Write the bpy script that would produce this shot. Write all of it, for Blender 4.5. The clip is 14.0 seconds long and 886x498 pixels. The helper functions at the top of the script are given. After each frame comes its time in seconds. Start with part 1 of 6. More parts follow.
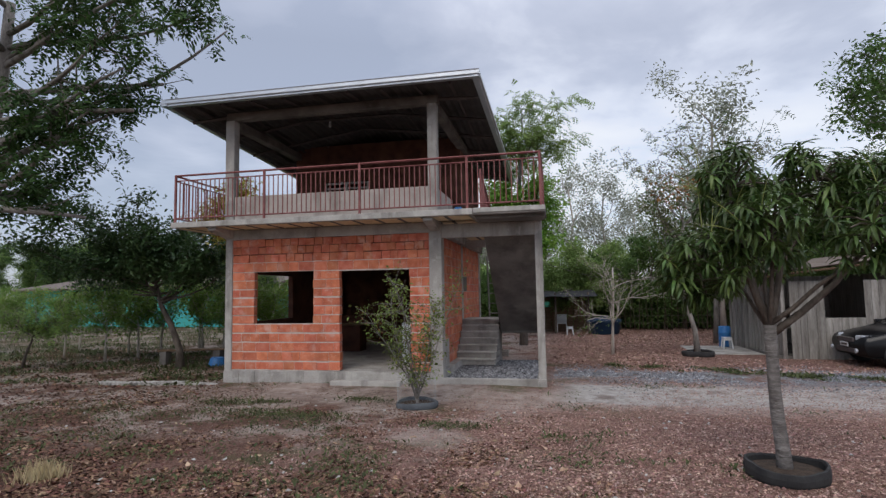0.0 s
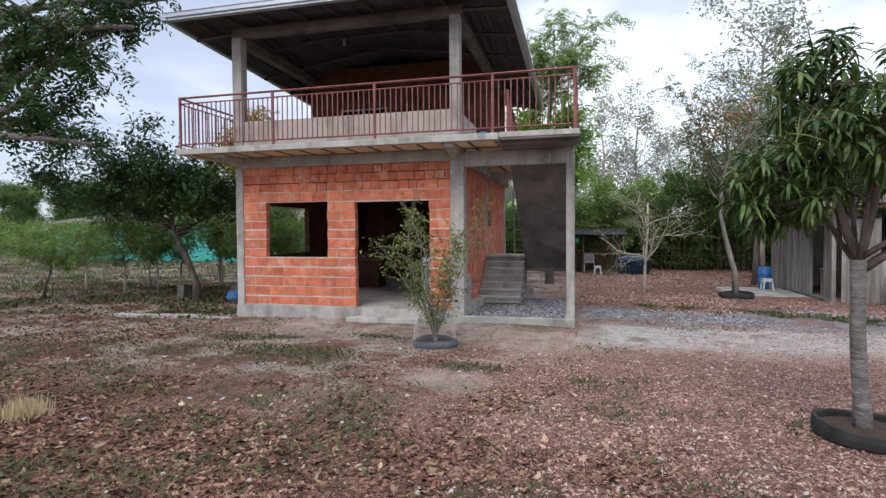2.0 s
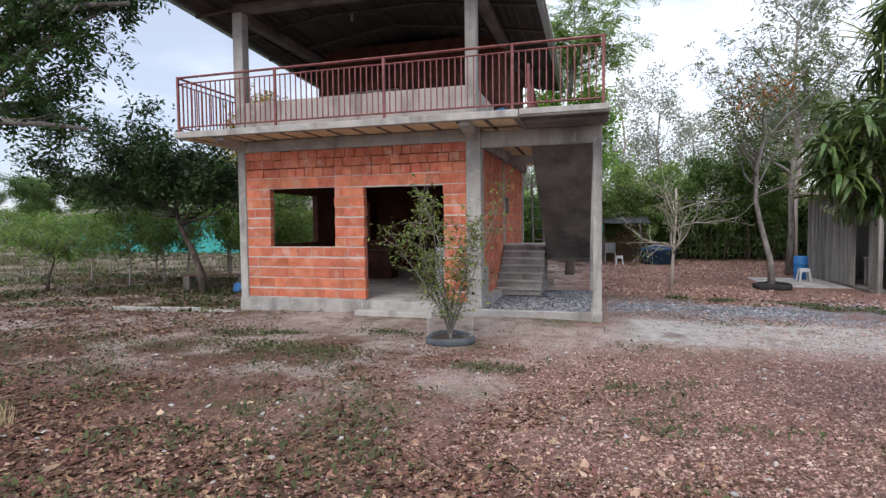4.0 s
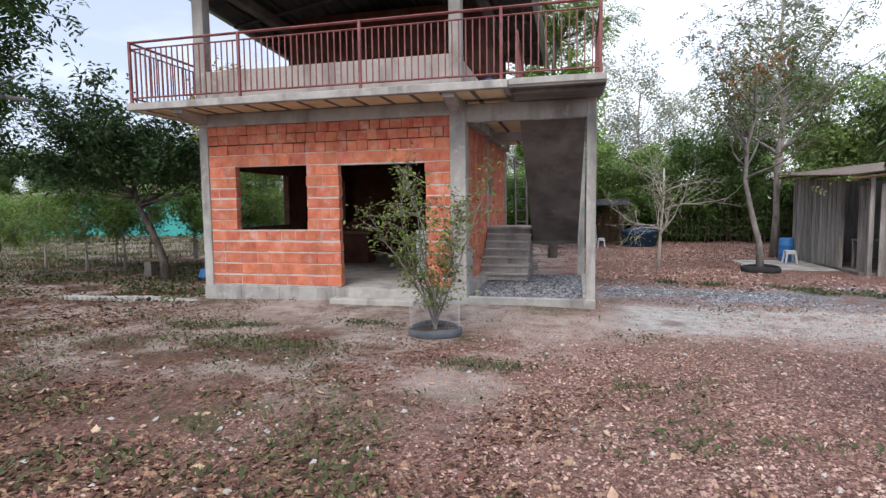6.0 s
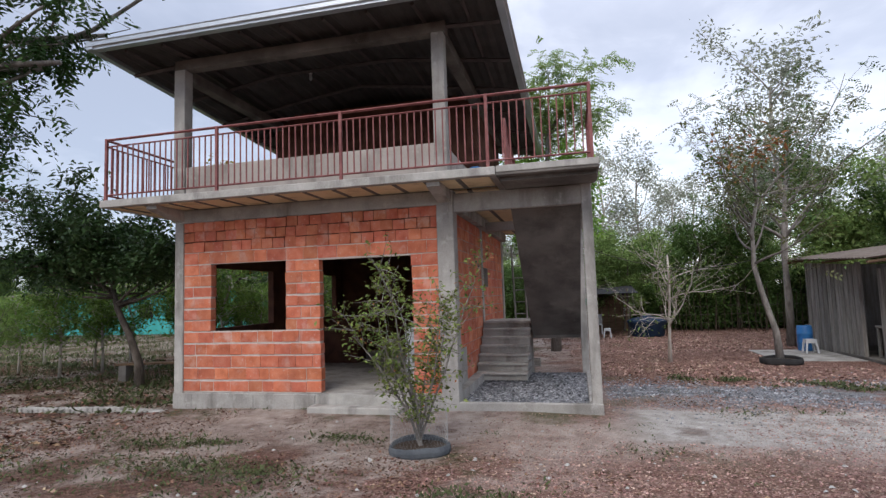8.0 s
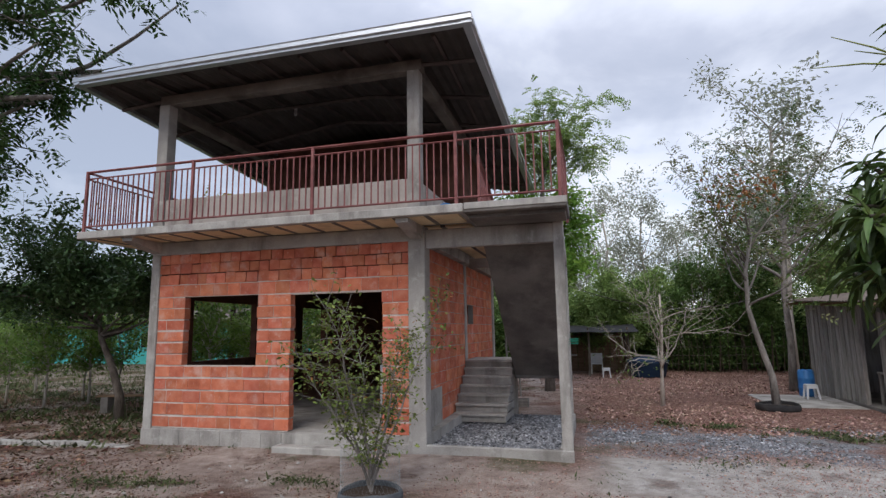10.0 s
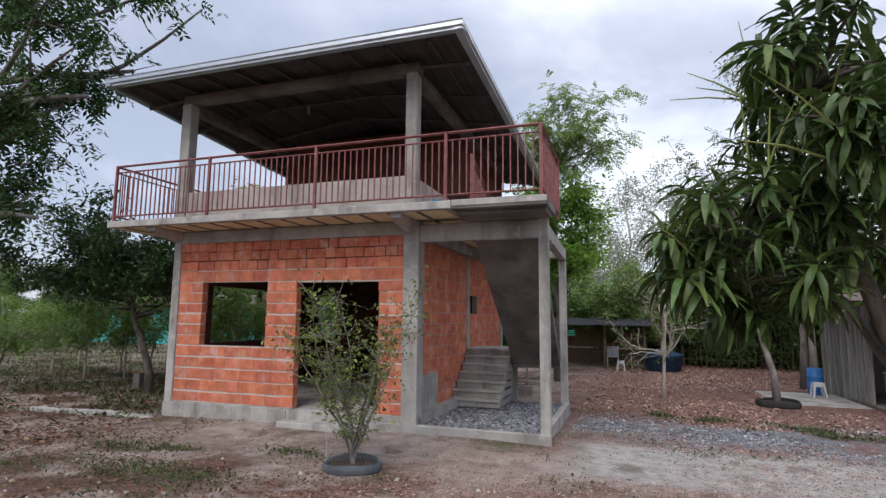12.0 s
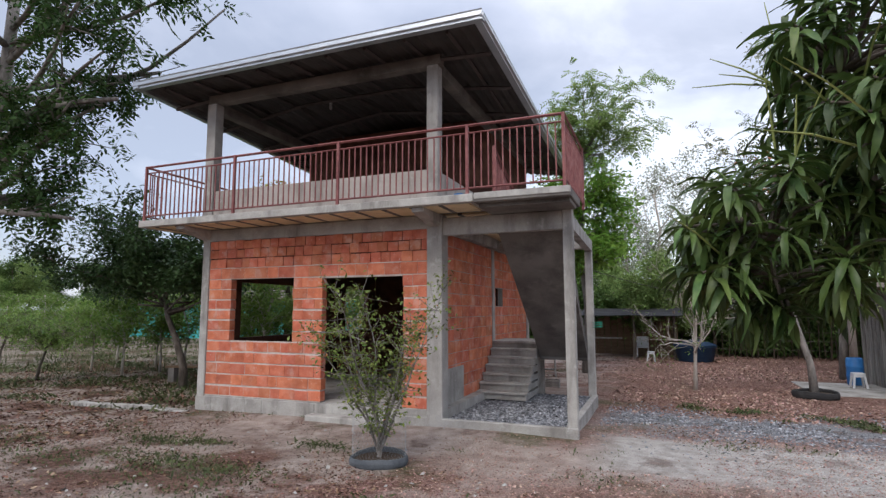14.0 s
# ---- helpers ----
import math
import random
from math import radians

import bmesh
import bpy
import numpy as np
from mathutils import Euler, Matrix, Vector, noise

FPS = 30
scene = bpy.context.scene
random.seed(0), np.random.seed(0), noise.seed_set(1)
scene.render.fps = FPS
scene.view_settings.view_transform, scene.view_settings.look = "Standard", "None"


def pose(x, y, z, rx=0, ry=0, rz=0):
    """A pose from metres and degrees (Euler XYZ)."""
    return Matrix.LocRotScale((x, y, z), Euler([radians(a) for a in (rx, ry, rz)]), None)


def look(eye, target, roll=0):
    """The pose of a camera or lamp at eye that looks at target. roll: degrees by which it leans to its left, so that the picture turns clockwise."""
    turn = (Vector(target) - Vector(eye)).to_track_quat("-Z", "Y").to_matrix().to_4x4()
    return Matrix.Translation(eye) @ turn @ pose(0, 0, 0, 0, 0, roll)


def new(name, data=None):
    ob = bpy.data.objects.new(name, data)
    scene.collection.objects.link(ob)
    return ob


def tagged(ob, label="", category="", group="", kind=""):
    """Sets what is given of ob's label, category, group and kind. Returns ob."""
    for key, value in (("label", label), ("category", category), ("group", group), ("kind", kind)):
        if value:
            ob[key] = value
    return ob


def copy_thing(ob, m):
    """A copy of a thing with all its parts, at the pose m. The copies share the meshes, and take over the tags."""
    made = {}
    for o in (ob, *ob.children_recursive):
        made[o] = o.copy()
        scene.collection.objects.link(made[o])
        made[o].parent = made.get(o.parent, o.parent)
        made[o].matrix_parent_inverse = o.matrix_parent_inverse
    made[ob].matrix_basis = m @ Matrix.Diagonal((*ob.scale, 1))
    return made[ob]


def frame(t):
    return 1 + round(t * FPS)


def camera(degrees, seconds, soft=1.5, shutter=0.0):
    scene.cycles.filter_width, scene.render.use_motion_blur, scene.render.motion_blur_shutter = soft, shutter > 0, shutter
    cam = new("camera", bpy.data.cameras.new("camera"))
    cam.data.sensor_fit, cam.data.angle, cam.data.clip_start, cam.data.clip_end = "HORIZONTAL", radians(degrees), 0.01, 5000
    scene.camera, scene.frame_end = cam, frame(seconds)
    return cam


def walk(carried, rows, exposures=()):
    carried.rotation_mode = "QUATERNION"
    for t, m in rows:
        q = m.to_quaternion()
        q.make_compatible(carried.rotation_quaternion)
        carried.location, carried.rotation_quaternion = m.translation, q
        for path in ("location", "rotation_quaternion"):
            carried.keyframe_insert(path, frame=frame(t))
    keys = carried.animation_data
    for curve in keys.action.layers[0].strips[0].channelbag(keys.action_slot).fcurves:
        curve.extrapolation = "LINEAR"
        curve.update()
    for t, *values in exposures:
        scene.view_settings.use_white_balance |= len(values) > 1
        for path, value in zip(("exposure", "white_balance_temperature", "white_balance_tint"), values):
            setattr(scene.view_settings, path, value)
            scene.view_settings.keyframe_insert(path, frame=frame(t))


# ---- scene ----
cam = camera(77.9, 14.0, soft=1.4)
PATH = [
    (0, (0.353, -0.671, 1.653), (-0.052, 1.281, 1.811), -1.0),
    (0.5, (0.408, -0.448, 1.588), (-0.003, 1.499, 1.789), -0.9),
    (1, (0.3, -0.211, 1.502), (-0.115, 1.736, 1.693), -0.6),
    (1.5, (0.177, -0.064, 1.5), (-0.247, 1.89, 1.471), -0.7),
    (2, (0.234, 0.181, 1.528), (-0.263, 2.117, 1.466), -0.4),
    (2.5, (0.323, 0.417, 1.507), (-0.213, 2.343, 1.509), 0.2),
    (3, (0.209, 0.579, 1.48), (-0.337, 2.503, 1.466), -0.5),
    (5.3, (-0.177, 1.424, 1.423), (-0.716, 3.343, 1.259), -0.3),
    (5.5, (-0.229, 1.473, 1.418), (-0.753, 3.396, 1.259), -0.2),
    (6, (-0.291, 1.643, 1.427), (-0.754, 3.582, 1.268), -0.7),
    (6.5, (-0.302, 1.889, 1.381), (-0.737, 3.834, 1.226), -0.7),
    (7, (-0.216, 2.106, 1.416), (-0.683, 4.048, 1.312), -0.8),
    (7.5, (-0.206, 2.273, 1.45), (-0.683, 4.213, 1.358), -1.0),
    (8, (-0.211, 2.433, 1.502), (-0.681, 4.369, 1.671), -1.9),
    (8.2, (-0.194, 2.489, 1.506), (-0.655, 4.418, 1.756), -1.9),
    (10.3, (0.663, 2.819, 1.559), (0.118, 4.719, 1.859), -0.3),
    (10.5, (0.844, 2.876, 1.554), (0.213, 4.748, 1.865), -0.3),
    (11, (1.091, 2.795, 1.588), (0.399, 4.646, 1.897), -0.1),
    (11.5, (1.181, 2.558, 1.548), (0.495, 4.414, 1.844), 0.4),
    (12, (1.24, 2.412, 1.547), (0.602, 4.291, 1.8), 0.6),
    (12.5, (1.368, 2.319, 1.544), (0.73, 4.203, 1.759), 1.0),
    (13, (1.414, 2.306, 1.559), (0.728, 4.175, 1.744), 0.7),
    (13.5, (1.384, 2.366, 1.576), (0.658, 4.219, 1.766), 0.2),
    (14, (1.283, 2.458, 1.584), (0.553, 4.306, 1.806), -0.1),
]
walk(cam, [(t, look(eye, target, roll)) for t, eye, target, roll in PATH],
     exposures=[(0, -0.36), (1.1, -0.36), (1.5, 0.08), (2.0, 0.2), (2.5, 0.06), (3.0, 0.12), (5.5, 0.36), (7.0, 0.42), (7.7, 0.38), (8.0, 0.01), (8.2, -0.14), (10.4, -0.2), (11.5, -0.15), (12.0, -0.04), (13.0, 0.06), (14.0, 0.04)])

# ---- world and light ----
SUN_EL, SUN_AZ = 48.0, 186.0
world = bpy.data.worlds.new("overcast_sky")
scene.world = world
world.use_nodes = True
wn, wl = world.node_tree.nodes, world.node_tree.links
wn.clear()


def wnode(kind, **kw):
    n = wn.new(kind)
    for k, v in kw.items():
        if k == "operation":
            n.operation = v
        elif k == "blend":
            n.data_type, n.blend_type = "RGBA", v
        else:
            n.inputs[k].default_value = v
    return n


sky = wn.new("ShaderNodeTexSky")
sky.sky_type, sky.sun_disc = "NISHITA", False
sky.sun_elevation, sky.sun_rotation = radians(SUN_EL), radians(SUN_AZ)
coord = wn.new("ShaderNodeTexCoord")
sep = wn.new("ShaderNodeSeparateXYZ")
wl.new(coord.outputs["Generated"], sep.inputs[0])
up = wnode("ShaderNodeMath", operation="MAXIMUM")
up.inputs[1].default_value = 0.0
wl.new(sep.outputs["Z"], up.inputs[0])
up2 = wnode("ShaderNodeMath", operation="ADD")
up2.inputs[1].default_value = 0.16
wl.new(up.outputs[0], up2.inputs[0])
flat = wn.new("ShaderNodeVectorMath")
flat.operation = "DIVIDE"
comb = wn.new("ShaderNodeCombineXYZ")
for i in range(3):
    wl.new(up2.outputs[0], comb.inputs[i])
wl.new(coord.outputs["Generated"], flat.inputs[0])
wl.new(comb.outputs[0], flat.inputs[1])
big = wnode("ShaderNodeTexNoise", Scale=0.62, Detail=5.0, Roughness=0.52, Distortion=0.25)
fine = wnode("ShaderNodeTexNoise", Scale=1.7, Detail=6.0, Roughness=0.55, Distortion=0.3)
shift = wn.new("ShaderNodeVectorMath")
shift.operation = "ADD"
shift.inputs[1].default_value = (3.35, 1.7, 0.0)
wl.new(flat.outputs[0], shift.inputs[0])
for n in (big, fine):
    wl.new(shift.outputs[0], n.inputs["Vector"])
# thinner cloud towards the veiled sun's side
glow = wn.new("ShaderNodeVectorMath")
glow.operation = "DOT_PRODUCT"
glow.inputs[1].default_value = (0.62, 0.74, 0.26)
wl.new(coord.outputs["Generated"], glow.inputs[0])
grange = wn.new("ShaderNodeMapRange")
grange.inputs["From Min"].default_value, grange.inputs["From Max"].default_value = 0.32, 1.0
grange.inputs["To Min"].default_value, grange.inputs["To Max"].default_value = -0.32, 0.13
wl.new(glow.outputs["Value"], grange.inputs["Value"])
mixn = wnode("ShaderNodeMath", operation="MULTIPLY_ADD")
mixn.inputs[1].default_value = 0.62
wl.new(fine.outputs["Fac"], mixn.inputs[0])
wl.new(big.outputs["Fac"], mixn.inputs[2])
addg = wnode("ShaderNodeMath", operation="ADD")
wl.new(mixn.outputs[0], addg.inputs[0])
wl.new(grange.outputs[0], addg.inputs[1])
ramp = wn.new("ShaderNodeValToRGB")
ramp.color_ramp.elements[0].position, ramp.color_ramp.elements[0].color = 0.52, (0.47, 0.51, 0.63, 1)
ramp.color_ramp.elements[1].position, ramp.color_ramp.elements[1].color = 0.90, (1.04, 1.04, 1.08, 1)
e = ramp.color_ramp.elements.new(0.68)
e.color = (0.66, 0.69, 0.81, 1)
e = ramp.color_ramp.elements.new(0.77)
e.color = (0.88, 0.91, 1.02, 1)
wl.new(addg.outputs[0], ramp.inputs["Fac"])
bg_sky = wnode("ShaderNodeBackground", Strength=0.05)
wl.new(sky.outputs[0], bg_sky.inputs["Color"])
bg_cloud = wnode("ShaderNodeBackground", Strength=0.95)
# an overcast dome is brightest overhead
zen = wn.new("ShaderNodeMapRange")
zen.inputs["From Min"].default_value, zen.inputs["From Max"].default_value = 0.42, 1.0
zen.inputs["To Min"].default_value, zen.inputs["To Max"].default_value = 0.92, 2.1
wl.new(sep.outputs["Z"], zen.inputs["Value"])
wl.new(zen.outputs[0], bg_cloud.inputs["Strength"])
wl.new(ramp.outputs["Color"], bg_cloud.inputs["Color"])
bg_add = wn.new("ShaderNodeAddShader")
wl.new(bg_sky.outputs[0], bg_add.inputs[0])
wl.new(bg_cloud.outputs[0], bg_add.inputs[1])
out = wn.new("ShaderNodeOutputWorld")
wl.new(bg_add.outputs[0], out.inputs["Surface"])

sun_data = bpy.data.lights.new("sun", "SUN")
sun_data.energy, sun_data.angle, sun_data.color = 1.75, radians(35), (1.0, 0.94, 0.86)
sun = new("sun", sun_data)
a, el = radians(SUN_AZ), radians(SUN_EL)
sun.matrix_world = look((0, 0, 30), (-math.sin(a) * math.cos(el), -math.cos(a) * math.cos(el), 30 - math.sin(el)))


# ---- materials ----
def material(name, stops, scale=4.0, detail=6.0, rough=0.85, bump=0.15, bump_scale=40.0, metal=0.0, fine_mix=0.35, per="", spread=0.0, stretch=(1, 1, 1), spec=0.3, trans=0.0):
    """Noise-driven colour of two scales, with bump; per: 'object' or 'island' varies the value piece by piece."""
    m = bpy.data.materials.new(name)
    m.use_nodes = True
    n, l = m.node_tree.nodes, m.node_tree.links
    b = n["Principled BSDF"]
    tc = n.new("ShaderNodeTexCoord")
    mp = n.new("ShaderNodeMapping")
    mp.inputs["Scale"].default_value = stretch
    geo = n.new("ShaderNodeNewGeometry")
    l.new(geo.outputs["Position"], mp.inputs["Vector"])
    n1 = n.new("ShaderNodeTexNoise")
    n1.inputs["Scale"].default_value, n1.inputs["Detail"].default_value = scale, detail
    n2 = n.new("ShaderNodeTexNoise")
    n2.inputs["Scale"].default_value, n2.inputs["Detail"].default_value = bump_scale, 4.0
    l.new(mp.outputs[0], n1.inputs["Vector"])
    l.new(mp.outputs[0], n2.inputs["Vector"])
    mx = n.new("ShaderNodeMix")
    mx.inputs[0].default_value = fine_mix
    l.new(n1.outputs["Fac"], mx.inputs[2])
    l.new(n2.outputs["Fac"], mx.inputs[3])
    fac = mx.outputs[0]
    r = n.new("ShaderNodeValToRGB")
    els = r.color_ramp.elements
    lo, hi = 0.34, 0.66
    els[0].position, els[0].color = lo, (*stops[0], 1)
    els[1].position, els[1].color = hi, (*stops[-1], 1)
    for i, c in enumerate(stops[1:-1]):
        x = els.new(lo + (hi - lo) * (i + 1) / (len(stops) - 1))
        x.color = (*c, 1)
    l.new(fac, r.inputs["Fac"])
    col = r.outputs["Color"]
    if per:
        hs = n.new("ShaderNodeHueSaturation")
        if per == "object":
            src = n.new("ShaderNodeObjectInfo").outputs["Random"]
        else:
            src = geo.outputs["Random Per Island"]
        mr = n.new("ShaderNodeMapRange")
        mr.inputs["To Min"].default_value, mr.inputs["To Max"].default_value = 1 - spread, 1 + spread
        l.new(src, mr.inputs["Value"])
        l.new(mr.outputs[0], hs.inputs["Value"])
        mh = n.new("ShaderNodeMapRange")
        mh.inputs["To Min"].default_value, mh.inputs["To Max"].default_value = 0.5 - spread * 0.04, 0.5 + spread * 0.04
        wv = n.new("ShaderNodeMath")
        wv.operation = "PINGPONG"
        wv.inputs[1].default_value = 0.13
        l.new(src, wv.inputs[0])
        ws = n.new("ShaderNodeMath")
        ws.operation = "MULTIPLY"
        ws.inputs[1].default_value = 7.7
        l.new(wv.outputs[0], ws.inputs[0])
        l.new(ws.outputs[0], mh.inputs["Value"])
        l.new(mh.outputs[0], hs.inputs["Hue"])
        l.new(col, hs.inputs["Color"])
        col = hs.outputs["Color"]
    l.new(col, b.inputs["Base Color"])
    b.inputs["Roughness"].default_value, b.inputs["Metallic"].default_value = rough, metal
    b.inputs["Specular IOR Level"].default_value = spec
    if bump:
        bp = n.new("ShaderNodeBump")
        bp.inputs["Strength"].default_value, bp.inputs["Distance"].default_value = bump, 0.02
        l.new(n2.outputs["Fac"], bp.inputs["Height"])
        l.new(bp.outputs[0], b.inputs["Normal"])
    if trans:
        tr = n.new("ShaderNodeBsdfTranslucent")
        l.new(col, tr.inputs["Color"])
        ms = n.new("ShaderNodeMixShader")
        ms.inputs[0].default_value = trans
        l.new(b.outputs[0], ms.inputs[1])
        l.new(tr.outputs[0], ms.inputs[2])
        l.new(ms.outputs[0], n["Material Output"].inputs["Surface"])
    return m


M_BRICK = material("fired_clay", [(0.43, 0.115, 0.06), (0.56, 0.17, 0.092), (0.62, 0.24, 0.15)], 5, 5, 0.85, 0.12, 90, per="object", spread=0.16, fine_mix=0.25)
# brick with the dimness of the rooms mixed into its colour
M_BRICK_SHADED = material("shaded_brick", [(0.055, 0.026, 0.02), (0.11, 0.05, 0.036), (0.16, 0.075, 0.05)], 3, 6, 0.93, 0.3, 60)
M_MORTAR = material("pale_mortar", [(0.42, 0.36, 0.32), (0.62, 0.55, 0.50)], 9, 5, 0.95, 0.4, 120)
M_CONC = material("raw_concrete", [(0.26, 0.245, 0.225), (0.37, 0.35, 0.325), (0.47, 0.45, 0.42)], 2.2, 7, 0.92, 0.25, 70)
M_CONC_LIGHT = material("pale_concrete", [(0.30, 0.285, 0.26), (0.43, 0.41, 0.38), (0.52, 0.50, 0.465)], 3.0, 7, 0.92, 0.2, 70)
# blotchy concrete; its dark base also stands in for shade on undersides
M_CONC_DARK = material("stained_shaded_concrete", [(0.11, 0.10, 0.092), (0.17, 0.155, 0.14), (0.23, 0.21, 0.19)], 1.8, 7, 0.93, 0.25, 60)
M_PLASTER = material("rough_plaster", [(0.36, 0.32, 0.29), (0.45, 0.405, 0.37), (0.52, 0.47, 0.43)], 1.6, 7, 0.95, 0.2, 90)
M_FOAM = material("cream_filler_panel", [(0.70, 0.55, 0.33), (0.82, 0.68, 0.45)], 2.5, 5, 0.9, 0.1, 60)
M_RAIL = material("red_oxide_paint", [(0.17, 0.05, 0.05), (0.25, 0.085, 0.08), (0.32, 0.13, 0.12)], 6, 5, 0.6, 0.08, 150, spec=0.4)
M_GALV = material("galvanised_sheet", [(0.50, 0.53, 0.56), (0.62, 0.65, 0.68)], 3, 5, 0.38, 0.05, 60, metal=0.75)
# sheet colour is darkened to hold the shade below the roof
M_ROOF = material("shaded_roof_underside", [(0.055, 0.05, 0.048), (0.10, 0.092, 0.086)], 2, 5, 0.75, 0.1, 40)
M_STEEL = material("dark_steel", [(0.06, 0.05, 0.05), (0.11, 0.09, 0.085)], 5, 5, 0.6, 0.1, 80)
M_BARK = material("grey_bark", [(0.11, 0.098, 0.088), (0.21, 0.19, 0.172), (0.31, 0.285, 0.262)], 7, 7, 0.95, 0.8, 38, stretch=(1, 1, 0.35))
M_BARK_DARK = material("dark_bark", [(0.06, 0.048, 0.04), (0.12, 0.098, 0.08), (0.19, 0.16, 0.135)], 7, 7, 0.95, 0.8, 38, stretch=(1, 1, 0.35))
M_BARK_PALE = material("pale_bark", [(0.30, 0.26, 0.225), (0.42, 0.375, 0.33), (0.54, 0.49, 0.44)], 7, 7, 0.95, 0.5, 38, stretch=(1, 1, 0.3))
M_LEAF = material("green_leaf", [(0.06, 0.115, 0.027), (0.115, 0.195, 0.048)], 2.5, 4, 0.55, 0, 30, per="island", spread=0.4, trans=0.3, spec=0.35)
M_LEAF_DARK = material("dark_leaf", [(0.035, 0.075, 0.024), (0.07, 0.125, 0.04)], 2.5, 4, 0.5, 0, 30, per="island", spread=0.4, trans=0.18, spec=0.35)
M_LEAF_BRIGHT = material("bright_leaf", [(0.12, 0.21, 0.045), (0.23, 0.33, 0.085)], 2.5, 4, 0.55, 0, 30, per="island", spread=0.4, trans=0.5)
M_LEAF_PALE = material("pale_dry_leaf", [(0.30, 0.33, 0.25), (0.43, 0.45, 0.37)], 2.5, 4, 0.7, 0, 30, per="island", spread=0.35, trans=0.35)
M_LEAF_RUST = material("rusty_leaf", [(0.27, 0.105, 0.04), (0.40, 0.19, 0.075)], 2.5, 4, 0.7, 0, 30, per="island", spread=0.4, trans=0.3)
M_MANGO = material("mango_leaf", [(0.034, 0.074, 0.018), (0.115, 0.17, 0.046)], 5, 4, 0.44, 0, 30, per="island", spread=0.5, trans=0.22, spec=0.38)
M_MANGO_BARK = material("ringed_grey_bark", [(0.085, 0.075, 0.07), (0.17, 0.155, 0.145), (0.27, 0.25, 0.235)], 9, 7, 0.95, 0.9, 34, stretch=(0.7, 0.7, 2.2))
M_LEAF_TALL = material("deep_green_leaflet", [(0.026, 0.06, 0.018), (0.07, 0.13, 0.036)], 1.5, 4, 0.6, 0, 30, per="island", spread=0.45, trans=0.25, spec=0.2)
M_LEAF_FRESH = material("fresh_green_leaf", [(0.16, 0.31, 0.05), (0.28, 0.46, 0.10)], 2.5, 4, 0.6, 0, 30, per="island", spread=0.4, trans=0.55)
M_LEAF_SHRUB = material("shrub_leaf", [(0.095, 0.145, 0.03), (0.23, 0.27, 0.07)], 9, 4, 0.5, 0, 30, per="island", spread=0.5, trans=0.3)
M_DRY_LEAF = material("tan_dry_leaf", [(0.24, 0.15, 0.095), (0.44, 0.32, 0.22)], 9, 5, 0.85, 0.1, 60, per="island", spread=0.4)
M_LEAF_YELLOW = material("yellowing_leaf", [(0.24, 0.20, 0.04), (0.38, 0.34, 0.07)], 2.5, 4, 0.65, 0, 30, per="island", spread=0.4, trans=0.4)
M_LEAF_OLIVE = material("olive_leaf", [(0.10, 0.115, 0.045), (0.19, 0.19, 0.085)], 2.5, 4, 0.7, 0, 30, per="island", spread=0.4, trans=0.3)
M_LEAF_LIGHT = material("light_woodland_leaf", [(0.18, 0.28, 0.085), (0.32, 0.42, 0.15)], 2.5, 4, 0.65, 0, 30, per="island", spread=0.4, trans=0.45)
M_MIDRIB = material("yellow_green_stalk", [(0.22, 0.26, 0.07), (0.33, 0.36, 0.12)], 5, 4, 0.6, 0, 30)
M_STONE = material("reddish_pebble", [(0.165, 0.088, 0.07), (0.31, 0.185, 0.15), (0.47, 0.345, 0.285)], 9, 5, 0.9, 0.1, 60, per="island", spread=0.6)
M_STONE_GREY = material("grey_crushed_stone", [(0.065, 0.07, 0.08), (0.19, 0.195, 0.21), (0.42, 0.425, 0.44)], 9, 5, 0.9, 0.1, 60, per="island", spread=0.6)
M_LITTER = material("dry_leaf_litter", [(0.06, 0.030, 0.020), (0.16, 0.082, 0.054), (0.30, 0.195, 0.135)], 6, 5, 0.85, 0.1, 60, per="island", spread=0.7)
M_GRASS = material("grass_blade", [(0.05, 0.066, 0.024), (0.105, 0.12, 0.046)], 2, 4, 0.7, 0, 30, per="island", spread=0.4, trans=0.25)
M_STRAW = material("straw", [(0.42, 0.33, 0.18), (0.55, 0.46, 0.28)], 2, 4, 0.8, 0, 30, per="island", spread=0.3, trans=0.2)
M_RUBBER = material("black_rubber", [(0.018, 0.018, 0.019), (0.045, 0.044, 0.044)], 6, 5, 0.75, 0.15, 80)
M_RUBBER_GREY = material("weathered_grey_rubber", [(0.06, 0.068, 0.078), (0.13, 0.142, 0.155)], 6, 5, 0.75, 0.15, 80)
M_SOIL = material("dark_soil", [(0.03, 0.022, 0.016), (0.08, 0.055, 0.04)], 14, 6, 0.95, 0.6, 60)
M_PLANK = material("weathered_grey_board", [(0.14, 0.125, 0.112), (0.24, 0.222, 0.20), (0.34, 0.32, 0.295)], 5, 7, 0.92, 0.4, 30, stretch=(2.5, 2.5, 0.25), per="object", spread=0.25)
M_WOOD = material("brown_wood", [(0.12, 0.075, 0.045), (0.22, 0.145, 0.09)], 5, 6, 0.85, 0.3, 40, stretch=(0.4, 3, 3))
M_TILE = material("old_clay_roof", [(0.12, 0.095, 0.08), (0.21, 0.175, 0.152)], 4, 6, 0.9, 0.3, 30)
M_BLUE = material("blue_plastic", [(0.02, 0.13, 0.38), (0.04, 0.20, 0.48)], 4, 5, 0.45, 0.05, 60, spec=0.5)
M_BLUE_DARK = material("faded_blue_fibreglass", [(0.009, 0.026, 0.06), (0.018, 0.045, 0.09)], 4, 5, 0.6, 0.05, 60)
M_WHITE = material("white_plastic", [(0.52, 0.53, 0.55), (0.64, 0.64, 0.65)], 4, 5, 0.5, 0.03, 60, spec=0.4)
M_TEAL = material("turquoise_painted_wall", [(0.05, 0.36, 0.34), (0.09, 0.46, 0.43)], 1.2, 6, 0.85, 0.1, 40)
